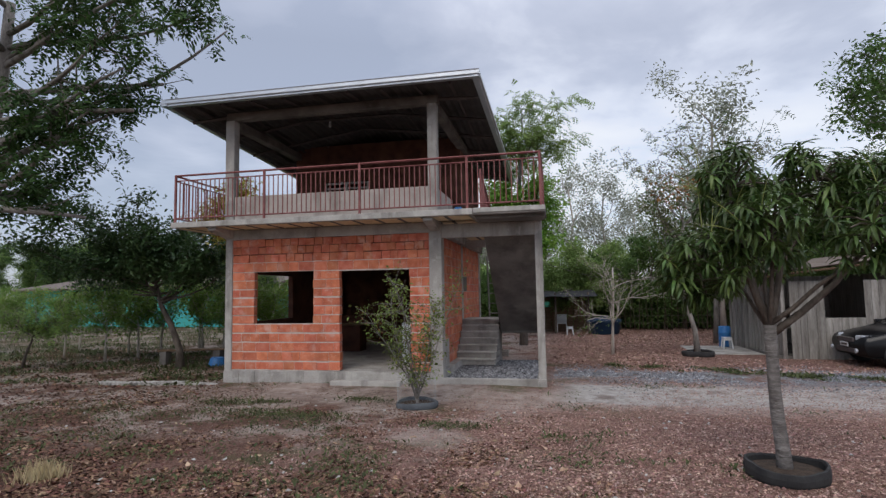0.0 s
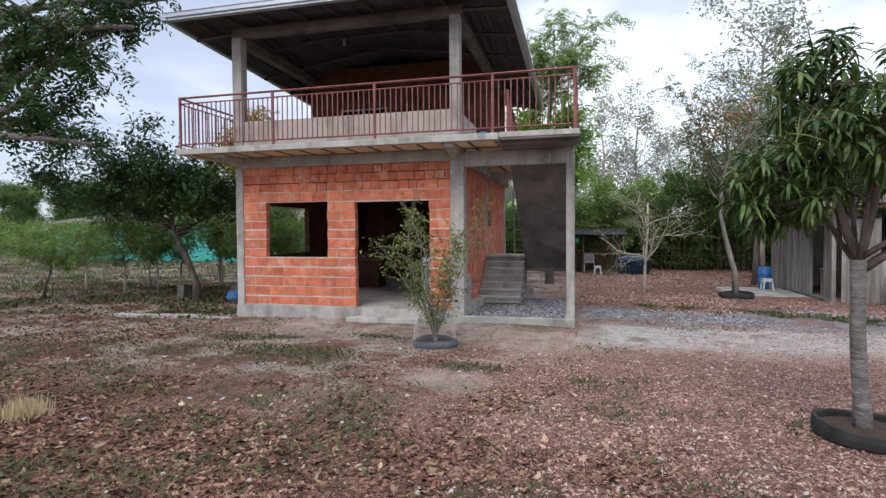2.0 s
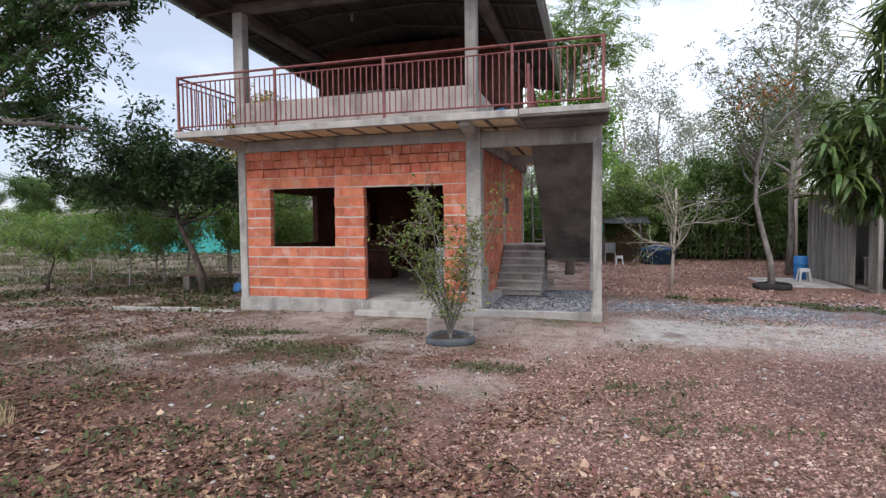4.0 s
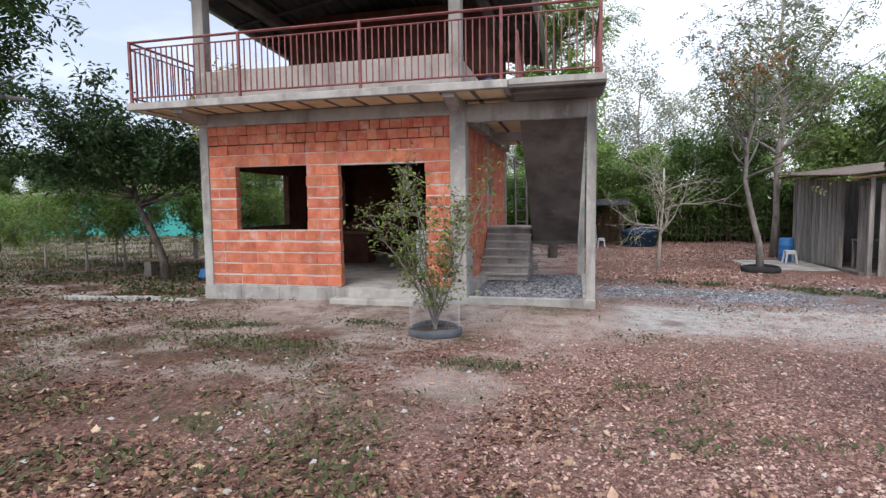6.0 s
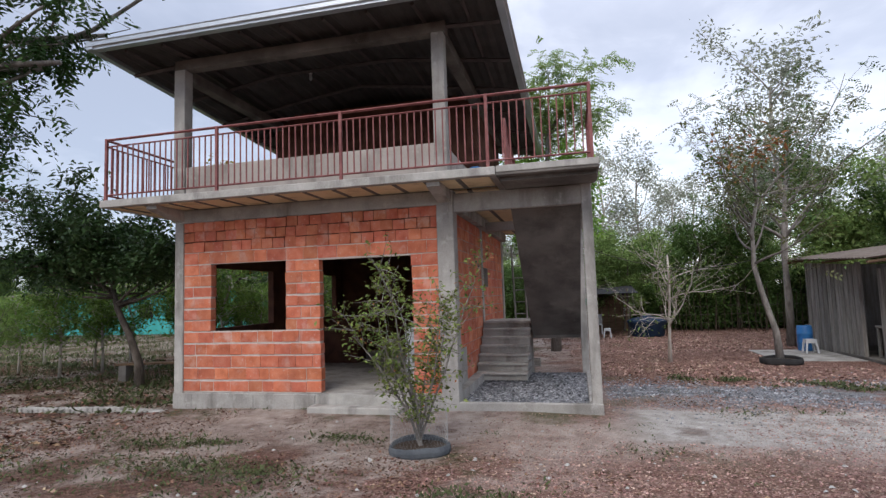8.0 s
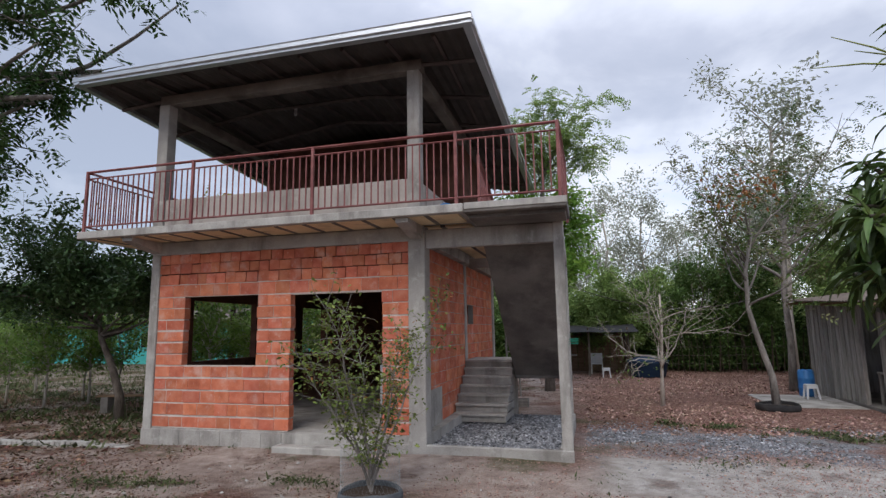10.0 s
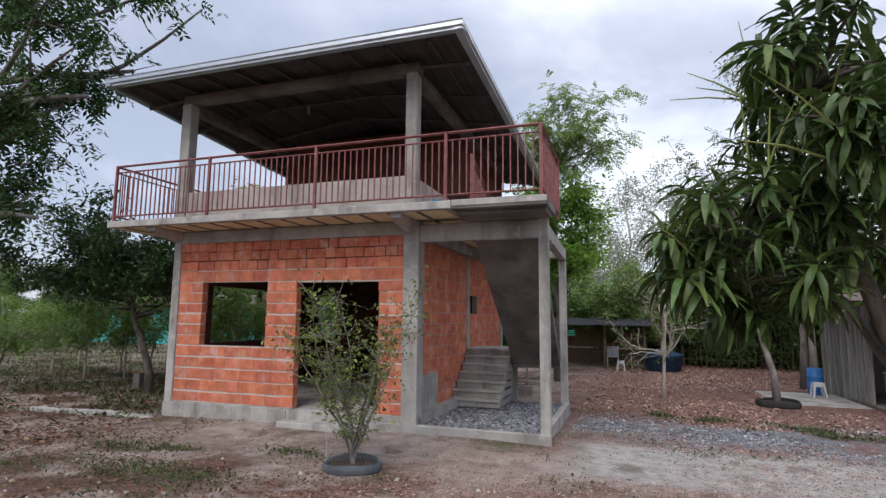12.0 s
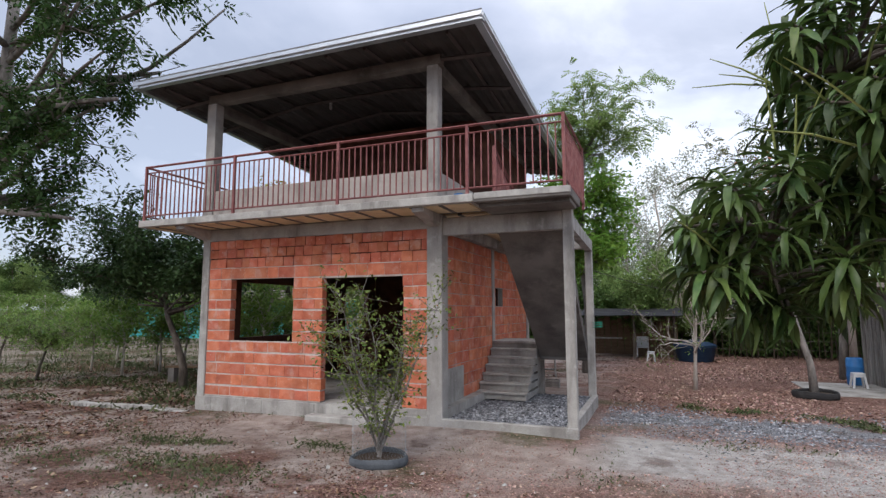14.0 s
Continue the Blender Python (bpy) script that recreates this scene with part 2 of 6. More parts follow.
M_TARP = material("dark_tarp", [(0.02, 0.02, 0.022), (0.045, 0.045, 0.047)], 3, 5, 0.95, 0.3, 20)
M_CAR = material("black_car_paint", [(0.006, 0.006, 0.007), (0.010, 0.010, 0.011)], 3, 3, 0.28, 0, 30, spec=0.3)
M_GLASS_DARK = material("tinted_car_glass", [(0.01, 0.012, 0.014), (0.016, 0.018, 0.02)], 3, 3, 0.05, 0, 30, spec=0.8)
M_LAMP_GLASS = material("headlight_glass", [(0.30, 0.32, 0.34), (0.45, 0.47, 0.50)], 8, 3, 0.12, 0.1, 40, spec=0.8)
M_CHROME = material("chrome", [(0.65, 0.66, 0.68), (0.75, 0.76, 0.78)], 8, 3, 0.18, 0, 40, metal=1.0)
M_WIRE = material("chicken_wire", [(0.30, 0.31, 0.31), (0.42, 0.43, 0.43)], 8, 3, 0.45, 0, 40, metal=0.8)
M_GREEN_CORD = material("green_cord", [(0.02, 0.22, 0.14), (0.03, 0.30, 0.20)], 8, 3, 0.7, 0, 40)



def smudge(m, colour, scale, lo, hi, amount, stretch=(1, 1, 1)):
    """Lays stains or bloom of a second colour over a material, where a noise is high."""
    n, l = m.node_tree.nodes, m.node_tree.links
    b = n["Principled BSDF"]
    src = b.inputs["Base Color"].links[0].from_socket
    geo, mp, tx = n.new("ShaderNodeNewGeometry"), n.new("ShaderNodeMapping"), n.new("ShaderNodeTexNoise")
    mp.inputs["Scale"].default_value = stretch
    tx.inputs["Scale"].default_value, tx.inputs["Detail"].default_value, tx.inputs["Roughness"].default_value = scale, 8.0, 0.62
    l.new(geo.outputs["Position"], mp.inputs["Vector"])
    l.new(mp.outputs[0], tx.inputs["Vector"])
    mr = n.new("ShaderNodeMapRange")
    mr.inputs["From Min"].default_value, mr.inputs["From Max"].default_value, mr.inputs["To Max"].default_value = lo, hi, amount
    l.new(tx.outputs["Fac"], mr.inputs["Value"])
    mx = n.new("ShaderNodeMix")
    mx.data_type = "RGBA"
    l.new(mr.outputs[0], mx.inputs[0])
    l.new(src, mx.inputs[6])
    mx.inputs[7].default_value = (*colour, 1)
    l.new(mx.outputs[2], b.inputs["Base Color"])


smudge(M_BRICK, (0.62, 0.48, 0.42), 3.1, 0.54, 0.72, 0.55)
smudge(M_BRICK, (0.25, 0.07, 0.05), 1.3, 0.52, 0.75, 0.5)
smudge(M_BRICK, (0.66, 0.56, 0.50), 17.0, 0.60, 0.72, 0.5)
for mm in (M_CONC, M_CONC_LIGHT, M_PLASTER):
    smudge(mm, (0.13, 0.118, 0.105), 1.9, 0.50, 0.72, 0.75, (1.5, 1.5, 0.35))
    smudge(mm, (0.60, 0.58, 0.54), 6.0, 0.58, 0.72, 0.5)
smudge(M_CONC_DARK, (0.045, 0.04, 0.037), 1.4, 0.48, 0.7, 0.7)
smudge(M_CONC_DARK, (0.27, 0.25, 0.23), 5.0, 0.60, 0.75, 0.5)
smudge(M_FOAM, (0.36, 0.27, 0.17), 3.0, 0.52, 0.72, 0.6)
smudge(M_RAIL, (0.10, 0.05, 0.045), 4.0, 0.5, 0.7, 0.5)

# ---- mesh helpers ----
def link(name, bm, mat, parent=None, label="", smooth=False):
    me = bpy.data.meshes.new(name)
    bmesh.ops.recalc_face_normals(bm, faces=bm.faces)
    bm.to_mesh(me)
    bm.free()
    me.materials.append(mat)
    if smooth:
        me.shade_smooth()
    ob = new(name, me)
    if parent is not None:
        ob.parent = parent
    if label:
        ob["label"] = label
    return ob


def part(name, bm, mat, parent, label="", smooth=False):
    return link(name, bm, mat, parent, label, smooth)


def thing(name, label, category, at=(0, 0, 0), group="", kind=""):
    ob = new(name)
    ob.empty_display_size = 0.1
    ob.location = at
    return tagged(ob, label, category, group, kind)


def mesh_from(name, verts, faces, mat, parent=None, smooth=False):
    me = bpy.data.meshes.new(name)
    me.from_pydata([tuple(v) for v in verts], [], [tuple(f) for f in faces])
    me.materials.append(mat)
    if smooth:
        me.shade_smooth()
    ob = new(name, me)
    if parent is not None:
        ob.parent = parent
    return ob


def box(bm, x0, x1, y0, y1, z0, z1, bevel=0.0, m=None):
    r = bmesh.ops.create_cube(bm, size=1.0, matrix=Matrix.Translation(((x0 + x1) / 2, (y0 + y1) / 2, (z0 + z1) / 2)) @ Matrix.Diagonal((x1 - x0, y1 - y0, z1 - z0, 1)))
    vs = r["verts"]
    if bevel:
        es = list({e for v in vs for e in v.link_edges})
        r2 = bmesh.ops.bevel(bm, geom=es, offset=bevel, segments=1, affect="EDGES")
        vs = list({v for f in r2["faces"] for v in f.verts} | {v for v in vs if v.is_valid})
    if m is not None:
        bmesh.ops.transform(bm, matrix=m, verts=vs)
    return vs


def boxed(x0, x1, y0, y1, z0, z1, bevel=0.006):
    bm = bmesh.new()
    box(bm, x0, x1, y0, y1, z0, z1, bevel)
    return bm


def tube(bm, pts, radii, sides=7, cap=True):
    rings = []
    up = Vector((0, 0, 1))
    for i, p in enumerate(pts):
        p = Vector(p)
        d = (Vector(pts[min(i + 1, len(pts) - 1)]) - Vector(pts[max(i - 1, 0)])).normalized()
        ref = up if abs(d.z) < 0.9 else Vector((1, 0, 0))
        s = d.cross(ref).normalized()
        t = s.cross(d).normalized()
        rings.append([bm.verts.new(p + (s * math.cos(a) + t * math.sin(a)) * radii[i]) for a in (2 * math.pi * k / sides for k in range(sides))])
    for a, b in zip(rings, rings[1:]):
        for k in range(sides):
            bm.faces.new((a[k], a[(k + 1) % sides], b[(k + 1) % sides], b[k]))
    if cap:
        bm.faces.new(list(reversed(rings[0])))
        bm.faces.new(rings[-1])


def ground_z(x, y):
    base = -0.41 + 0.035 * max(0.0, min(12.0, 10.2 - y))
    far = 0.02 * max(0.0, min(60.0, math.hypot(x + 1, y - 8) - 16)) * 0.35
    return base + far + 0.07 * math.exp(-((x - 2.4) / 2.2) ** 2 - ((y - 5.1) / 2.0) ** 2) + 0.09 * math.exp(-((x + 5.2) / 2.8) ** 2 - ((y - 11.0) / 1.2) ** 2) + 0.11 * math.exp(-((x + 0.9) / 2.2) ** 2 - ((y - 11.0) / 1.1) ** 2) + 0.035 * noise.noise((x * 0.35, y * 0.35, 3.1)) + 0.012 * noise.noise((x * 1.7, y * 1.7, 7.7))


# ---- ground ----
def spaced(lo, hi, step, far):
    inner = list(np.arange(lo, hi + 1e-6, step))
    outer, d = [], step
    while d < far:
        d *= 1.6
        outer.append(d)
    return [lo - d for d in reversed(outer)] + inner + [hi + d for d in outer]


gx, gy = spaced(-16, 12, 0.22, 1500), spaced(-6, 32, 0.22, 1500)
gv = [(x, y, ground_z(x, y)) for y in gy for x in gx]
W = len(gx)
gf = [(j * W + i, j * W + i + 1, (j + 1) * W + i + 1, (j + 1) * W + i) for j in range(len(gy) - 1) for i in range(W - 1)]


def ground_material():
    m = bpy.data.materials.new("reddish_gravel_ground")
    m.use_nodes = True
    n, l = m.node_tree.nodes, m.node_tree.links
    b = n["Principled BSDF"]
    b.inputs["Roughness"].default_value = 0.95
    b.inputs["Specular IOR Level"].default_value = 0.15
    geo = n.new("ShaderNodeNewGeometry")

    def tex(scale, detail=6.0, rough=0.6, dist=0.0):
        t = n.new("ShaderNodeTexNoise")
        t.inputs["Scale"].default_value, t.inputs["Detail"].default_value = scale, detail
        t.inputs["Roughness"].default_value, t.inputs["Distortion"].default_value = rough, dist
        l.new(geo.outputs["Position"], t.inputs["Vector"])
        return t.outputs["Fac"]

    def ramp(fac, *stops):
        r = n.new("ShaderNodeValToRGB")
        els = r.color_ramp.elements
        els[0].position, els[0].color = stops[0][0], (*stops[0][1], 1)
        els[1].position, els[1].color = stops[-1][0], (*stops[-1][1], 1)
        for p, c in stops[1:-1]:
            els.new(p).color = (*c, 1)
        l.new(fac, r.inputs["Fac"])
        return r.outputs["Color"]

    def math_(op, a, bb=0.0, c=0.0):
        k = n.new("ShaderNodeMath")
        k.operation = op
        for i, v in enumerate((a, bb, c)):
            if isinstance(v, (int, float)):
                k.inputs[i].default_value = v
            else:
                l.new(v, k.inputs[i])
        return k.outputs[0]

    def mix(f, a, c):
        k = n.new("ShaderNodeMix")
        k.data_type = "RGBA"
        l.new(f, k.inputs[0])
        l.new(a, k.inputs[6])
        l.new(c, k.inputs[7])
        return k.outputs[2]

    def smooth(v, lo, hi):
        k = n.new("ShaderNodeMapRange")
        k.interpolation_type = "SMOOTHSTEP"
        l.new(v, k.inputs["Value"])
        k.inputs["From Min"].default_value, k.inputs["From Max"].default_value = lo, hi
        return k.outputs[0]

    s = n.new("ShaderNodeSeparateXYZ")
    l.new(geo.outputs["Position"], s.inputs[0])
    X, Y = s.outputs["X"], s.outputs["Y"]
    wob = math_("MULTIPLY_ADD", tex(0.7, 5), 2.4, -1.2)
    v = n.new("ShaderNodeTexVoronoi")
    v.inputs["Scale"].default_value = 38.0
    l.new(geo.outputs["Position"], v.inputs["Vector"])
    peb = ramp(v.outputs["Color"], (0.1, (0.085, 0.045, 0.036)), (0.4, (0.215, 0.115, 0.09)), (0.7, (0.31, 0.18, 0.146)), (0.95, (0.45, 0.32, 0.265)))
    soil = ramp(tex(5.0, 8), (0.35, (0.12, 0.072, 0.058)), (0.55, (0.205, 0.118, 0.092)), (0.7, (0.31, 0.205, 0.165)))
    red = mix(smooth(tex(2.3, 6), 0.28, 0.50), soil, peb)
    litter = ramp(tex(13, 8), (0.33, (0.045, 0.026, 0.019)), (0.52, (0.125, 0.068, 0.047)), (0.68, (0.24, 0.15, 0.108)))
    sand = ramp(tex(4, 9), (0.32, (0.30, 0.235, 0.20)), (0.52, (0.45, 0.37, 0.32)), (0.7, (0.57, 0.49, 0.435)))
    grey = ramp(tex(30, 6), (0.34, (0.13, 0.13, 0.135)), (0.52, (0.25, 0.25, 0.255)), (0.68, (0.40, 0.395, 0.39)))
    green = ramp(tex(24, 6), (0.35, (0.045, 0.055, 0.024)), (0.65, (0.14, 0.14, 0.065)))
    # leaf litter towards the trees, shaded side of the yard
    lit = math_("ADD", math_("MULTIPLY", math_("ADD", X, 2.4), -0.22), math_("MULTIPLY_ADD", tex(0.9, 6), 2.2, -1.0))
    c = mix(math_("MULTIPLY", smooth(lit, -0.2, 0.9), 0.75), red, litter)
    # pale trodden strip in front of the house and out to the drive
    strip = math_("ABSOLUTE", math_("ADD", math_("SUBTRACT", Y, 9.95), wob))
    side = smooth(math_("ADD", X, wob), -9.5, -6.0)
    c = mix(math_("MULTIPLY", math_("MULTIPLY", math_("SUBTRACT", 1.0, smooth(strip, 0.5, 1.5)), side), 0.72), c, sand)
    road = math_("ABSOLUTE", math_("ADD", math_("SUBTRACT", Y, 10.85), math_("MULTIPLY", wob, 0.45)))
    pale = ramp(tex(5, 9), (0.32, (0.34, 0.305, 0.275)), (0.52, (0.48, 0.445, 0.41)), (0.7, (0.58, 0.55, 0.515)))
    c = mix(math_("MULTIPLY", math_("SUBTRACT", 1.0, smooth(road, 0.7, 1.5)), smooth(X, 0.0, 0.8)), c, pale)
    grv = math_("ABSOLUTE", math_("ADD", math_("SUBTRACT", Y, 13.1), math_("MULTIPLY", wob, 0.7)))
    gmask = math_("MULTIPLY", math_("SUBTRACT", 1.0, smooth(grv, 0.7, 1.5)), smooth(X, -0.2, 0.6))
    c = mix(math_("MULTIPLY", gmask, smooth(tex(1.6, 6), 0.34, 0.55)), c, grey)
    patch = smooth(tex(0.62, 9, 0.68), 0.53, 0.63)
    c = mix(math_("MULTIPLY", math_("MULTIPLY", patch, smooth(X, 3.0, -1.0)), 0.8), c, green)
    dust = math_("MULTIPLY", math_("MULTIPLY", smooth(tex(0.8, 8, 0.6), 0.42, 0.56), smooth(X, 0.9, -1.8)), smooth(math_("ADD", Y, wob), 5.0, 7.0))
    c = mix(math_("MULTIPLY", dust, 0.9), c, sand)
    dark = smooth(tex(1.1, 9, 0.7), 0.54, 0.66)
    c = mix(math_("MULTIPLY", dark, 0.6), c, litter)
    fall = math_("MULTIPLY", smooth(math_("ADD", Y, math_("MULTIPLY", wob, 1.5)), 6.0, 3.2), smooth(tex(2.6, 8, 0.65), 0.34, 0.54))
    c = mix(math_("MULTIPLY", fall, 0.75), c, litter)
    wild = smooth(math_("ADD", math_("MULTIPLY", X, -1.0), math_("MULTIPLY", wob, 2.0)), 11.5, 16.0)
    c = mix(math_("MULTIPLY", wild, 0.4), c, green)
    l.new(c, b.inputs["Base Color"])
    h = math_("ADD", math_("MULTIPLY", v.outputs["Distance"], 0.8), tex(40, 6))
    bp = n.new("ShaderNodeBump")
    bp.inputs["Strength"].default_value, bp.inputs["Distance"].default_value = 1.0, 0.04
    l.new(h, bp.inputs["Height"])
    l.new(bp.outputs[0], b.inputs["Normal"])
    return m


ground = mesh_from("ground", gv, gf, ground_material(), smooth=True)
tagged(ground, "reddish gravel yard with dry leaves and sandy tracks", "ground", kind="structure")

# ---- house: walls ----
XL, XR, XI, YF, YM, YB = -7.33, -2.10, -2.28, 11.0, 14.6, 18.0
ZC = 2.97
rnd = random.Random(5)


def structure(name, bm, mat, label, category):
    return tagged(link(name, bm, mat), label, category, kind="structure")


FRONT_OPEN = [(-6.6, -5.1, 1.0, 2.2), (-4.48, -2.82, -0.06, 2.18)]
LEFT_OPEN = [(11.95, 14.05, 1.0, 2.2), (16.2, 17.5, 1.0, 2.2)]
SIDE_OPEN = [(14.8, 15.42, 1.675, 2.10)]


def wall_panels(u0, u1, z0, z1, holes):
    """Rectangles that fill a wall around its openings."""
    us = sorted({u0, u1, *[h[0] for h in holes], *[h[1] for h in holes]})
    out = []
    for a, b in zip(us, us[1:]):
        cut = sorted([(h[2], h[3]) for h in holes if h[0] <= a and h[1] >= b])
        z = z0
        for c, d in cut:
            if c > z:
                out.append((a, b, z, c))
            z = d
        if z < z1:
            out.append((a, b, z, z1))
    return out


def wall_core(name, along, u0, u1, w0, w1, holes, mat, label, z0=-0.06, z1=ZC):
    bm = bmesh.new()
    for a, b, c, d in wall_panels(u0, u1, z0, z1, holes):
        if along == "x":
            box(bm, a, b, w0, w1, c, d)
        else:
            box(bm, w0, w1, a, b, c, d)
    bmesh.ops.remove_doubles(bm, verts=bm.verts, dist=1e-5)
    return structure(name, bm, mat, label, "wall")


wall_front = wall_core("wall_front", "x", -7.15, -2.38, 11.007, 11.14, FRONT_OPEN, M_MORTAR, "bare orange hollow-brick wall with pale mortar joints", -0.06, 2.43)
# backing coloured dark so the open joints carry their shadow
part("upper_core", boxed(-7.15, -2.38, 11.028, 11.14, 2.43, ZC, 0), M_BRICK_SHADED, wall_front)
wall_side = wall_core("wall_side", "y", 11.25, YB - 0.02, -2.40, XI - 0.006, SIDE_OPEN, M_CONC, "bare red hollow-brick side wall beside the stairs")
# room walls use the darkened brick, which stands in for unlit interiors
wall_left = wall_core("wall_left", "y", 11.2, YB - 0.02, -7.31, -7.17, LEFT_OPEN, M_BRICK_SHADED, "bare brick wall with unglazed window openings")
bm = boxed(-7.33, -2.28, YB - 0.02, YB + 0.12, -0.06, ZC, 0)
wall_back = structure("wall_back", bm, M_BRICK_SHADED, "bare brick rear wall of the house", "wall")
bm = boxed(-7.33, -2.1, 11.0, YB + 0.1, -0.42, -0.055, 0)
floor = structure("floor", bm, M_CONC, "bare concrete floor of the house", "floor")
# plinth of concrete blocks
plinth = structure("plinth", boxed(-7.34, -2.9, 10.985, 11.0, -0.46, -0.075, 0), M_CONC_LIGHT, "pale concrete block plinth under the brick wall", "plinth")
step = structure("door_step", boxed(-4.58, -3.0, 10.70, 10.97, -0.46, -0.23, 0.012), M_CONC_LIGHT, "pale concrete doorstep before the opening", "step")


def column(x0, x1, y0, y1, z0, z1, mat=M_CONC, label="rough grey concrete column of the house"):
    bm = bmesh.new()
    box(bm, x0, x1, y0, y1, z0, z1, 0.012)
    ob = link("column", bm, mat)
    return tagged(ob, label, "column", "concrete columns", "structure")


column(XL, -7.15, 10.97, 11.2, -0.45, ZC, M_CONC_LIGHT)
column(-2.38, XR, 10.97, 11.26, -0.45, 2.98)
column(-2.38, XI + 0.02, YM - 0.1, YM + 0.08, -0.3, ZC)
column(-2.38, XI + 0.03, YB - 0.12, YB + 0.13, -0.4, ZC, M_CONC_LIGHT)
column(-0.09, 0.065, 11.0, 11.15, -0.4, 3.2, M_CONC_LIGHT, "slender pale concrete post carrying the landing")
column(-0.20, -0.05, 14.5, 14.66, -0.4, 2.84, M_CONC_LIGHT, "slender pale concrete post carrying the landing")
column(-7.34, -7.11, 10.93, 11.16, 3.34, 5.86, M_CONC, "grey concrete pillar of the upper terrace")
column(-2.37, -2.16, 10.93, 11.15, 3.34, 5.86, M_CONC, "grey concrete pillar of the upper terrace")


def beam(x0, x1, y0, y1, z0, z1, mat=M_CONC):
    bm = bmesh.new()
    box(bm, x0, x1, y0, y1, z0, z1, 0.01)
    ob = link("beam", bm, mat)
    return tagged(ob, "raw grey concrete beam with board marks", "beam", "concrete beams", "structure")


beam(XL - 0.005, XR, 10.975, 11.2, ZC, 3.205)
beam(XR, -0.09, 11.01, 11.13, 2.84, 3.14)
bm = bmesh.new()
for v in box(bm, -0.085, 0.06, 11.15, 14.66, 2.842, 3.06, 0.0):
    if v.co.y > 14:
        v.co.x -= 0.11
tagged(link("beam", bm, M_CONC), "raw grey concrete beam with board marks", "beam", "concrete beams", "structure")
beam(-2.40, -2.15, 11.2, YB + 0.1, ZC, 3.19)
beam(XL, -7.13, 11.2, YB + 0.1, ZC, 3.19)
beam(-2.15, -0.06, YM - 0.08, YM + 0.08, 2.9, 3.1)
for cx in (-7.23, -2.24):
    bm = bmesh.new()
    vs = box(bm, cx - 0.1, cx + 0.1, 10.28, 10.98, 3.0, 3.205)
    for v in vs:
        if v.co.y < 10.5 and v.co.z < 3.1:
            v.co.z = 3.14
    tagged(link("bracket", bm, M_CONC), "tapered concrete bracket under the balcony", "bracket", "balcony brackets", "structure")

# ---- upper slab: filler panels between joists ----
slab = structure("slab_upper", boxed(-8.21, -1.29, 10.19, YB + 0.5, 3.24, 3.335, 0.006), M_CONC, "raw concrete floor slab of the upper terrace", "slab")
edge = part("edge_front", boxed(-8.22, -1.285, 10.18, 10.30, 3.213, 3.34, 0.01), M_CONC_LIGHT, slab)
edge = part("edge_side", boxed(-8.22, -8.10, 10.30, YB + 0.5, 3.213, 3.338, 0.01), M_CONC_LIGHT, slab)
xj = -7.86
while xj < -1.4:
    for y0, y1 in ((10.30, 10.97), (11.2, YB + 0.4)):
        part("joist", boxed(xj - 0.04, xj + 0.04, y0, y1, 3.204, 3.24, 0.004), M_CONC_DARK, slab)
        if xj + 0.46 < -1.1:
            part("filler_panel", boxed(xj + 0.04, min(xj + 0.46, -1.3), y0, y1, 3.211, 3.24, 0), M_FOAM, slab, "cream filler panel between joists")
    xj += 0.5
part("filler_panel", boxed(-8.098, -7.9, 10.30, YB + 0.4, 3.211, 3.24, 0), M_FOAM, slab, "cream filler panel between joists")
# landing and soffit are coloured dark for the shade below the slab
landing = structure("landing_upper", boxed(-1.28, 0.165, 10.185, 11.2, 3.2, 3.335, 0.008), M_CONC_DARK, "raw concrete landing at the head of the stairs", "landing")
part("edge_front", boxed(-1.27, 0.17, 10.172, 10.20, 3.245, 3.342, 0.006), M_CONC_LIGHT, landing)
part("soffit", boxed(-1.24, 0.13, 10.34, 11.0, 3.14, 3.2, 0.006), M_CONC_DARK, landing, "stained landing soffit with its shade in the colour")

# ---- upper terrace ----
bm = boxed(-7.10, -2.36, 10.96, 11.08, 3.33, 4.0, 0.008)
structure("parapet_front", bm, M_PLASTER, "low plastered parapet wall of the upper terrace", "parapet")
structure("parapet_side", boxed(-2.34, -2.22, 11.17, 13.0, 3.33, 4.0, 0.008), M_PLASTER, "low plastered parapet wall of the upper terrace", "parapet")
UP_OPEN = [(-6.35, -5.0, 4.05, 5.0)]
# the shade at the back of the terrace is put into this wall's colour
wall_core("wall_upper", "x", -7.3, -2.25, 14.5, 14.64, UP_OPEN, M_BRICK_SHADED, "brick wall of the upper room, its shade in the colour", 3.33, 6.1)
structure("wall_upper_left", boxed(-7.3, -7.16, 14.64, YB + 0.1, 3.33, 5.8, 0), M_BRICK_SHADED, "brick wall of the upper room, its shade in the colour", "wall")
structure("wall_upper_right", boxed(-2.39, -2.25, 14.64, YB + 0.1, 3.33, 5.8, 0), M_BRICK_SHADED, "brick wall of the upper room, its shade in the colour", "wall")
structure("wall_upper_back", boxed(-7.16, -2.39, YB - 0.04, YB + 0.1, 3.33, 5.8, 0), M_BRICK_SHADED, "brick wall of the upper room, its shade in the colour", "wall")
win = thing("window_upper", "pale barred window frame in the upper wall", "window", kind="structure")
for z in (4.93, 4.05, 4.78):
    part("window_frame", boxed(-6.35, -5.0, 14.46, 14.5, z - 0.025, z + 0.025, 0), M_CONC_LIGHT, win)
for x in (-6.33, -5.68, -5.02):
    part("window_frame", boxed(x - 0.025, x + 0.025, 14.455, 14.5, 4.05, 4.95, 0), M_CONC_LIGHT, win)
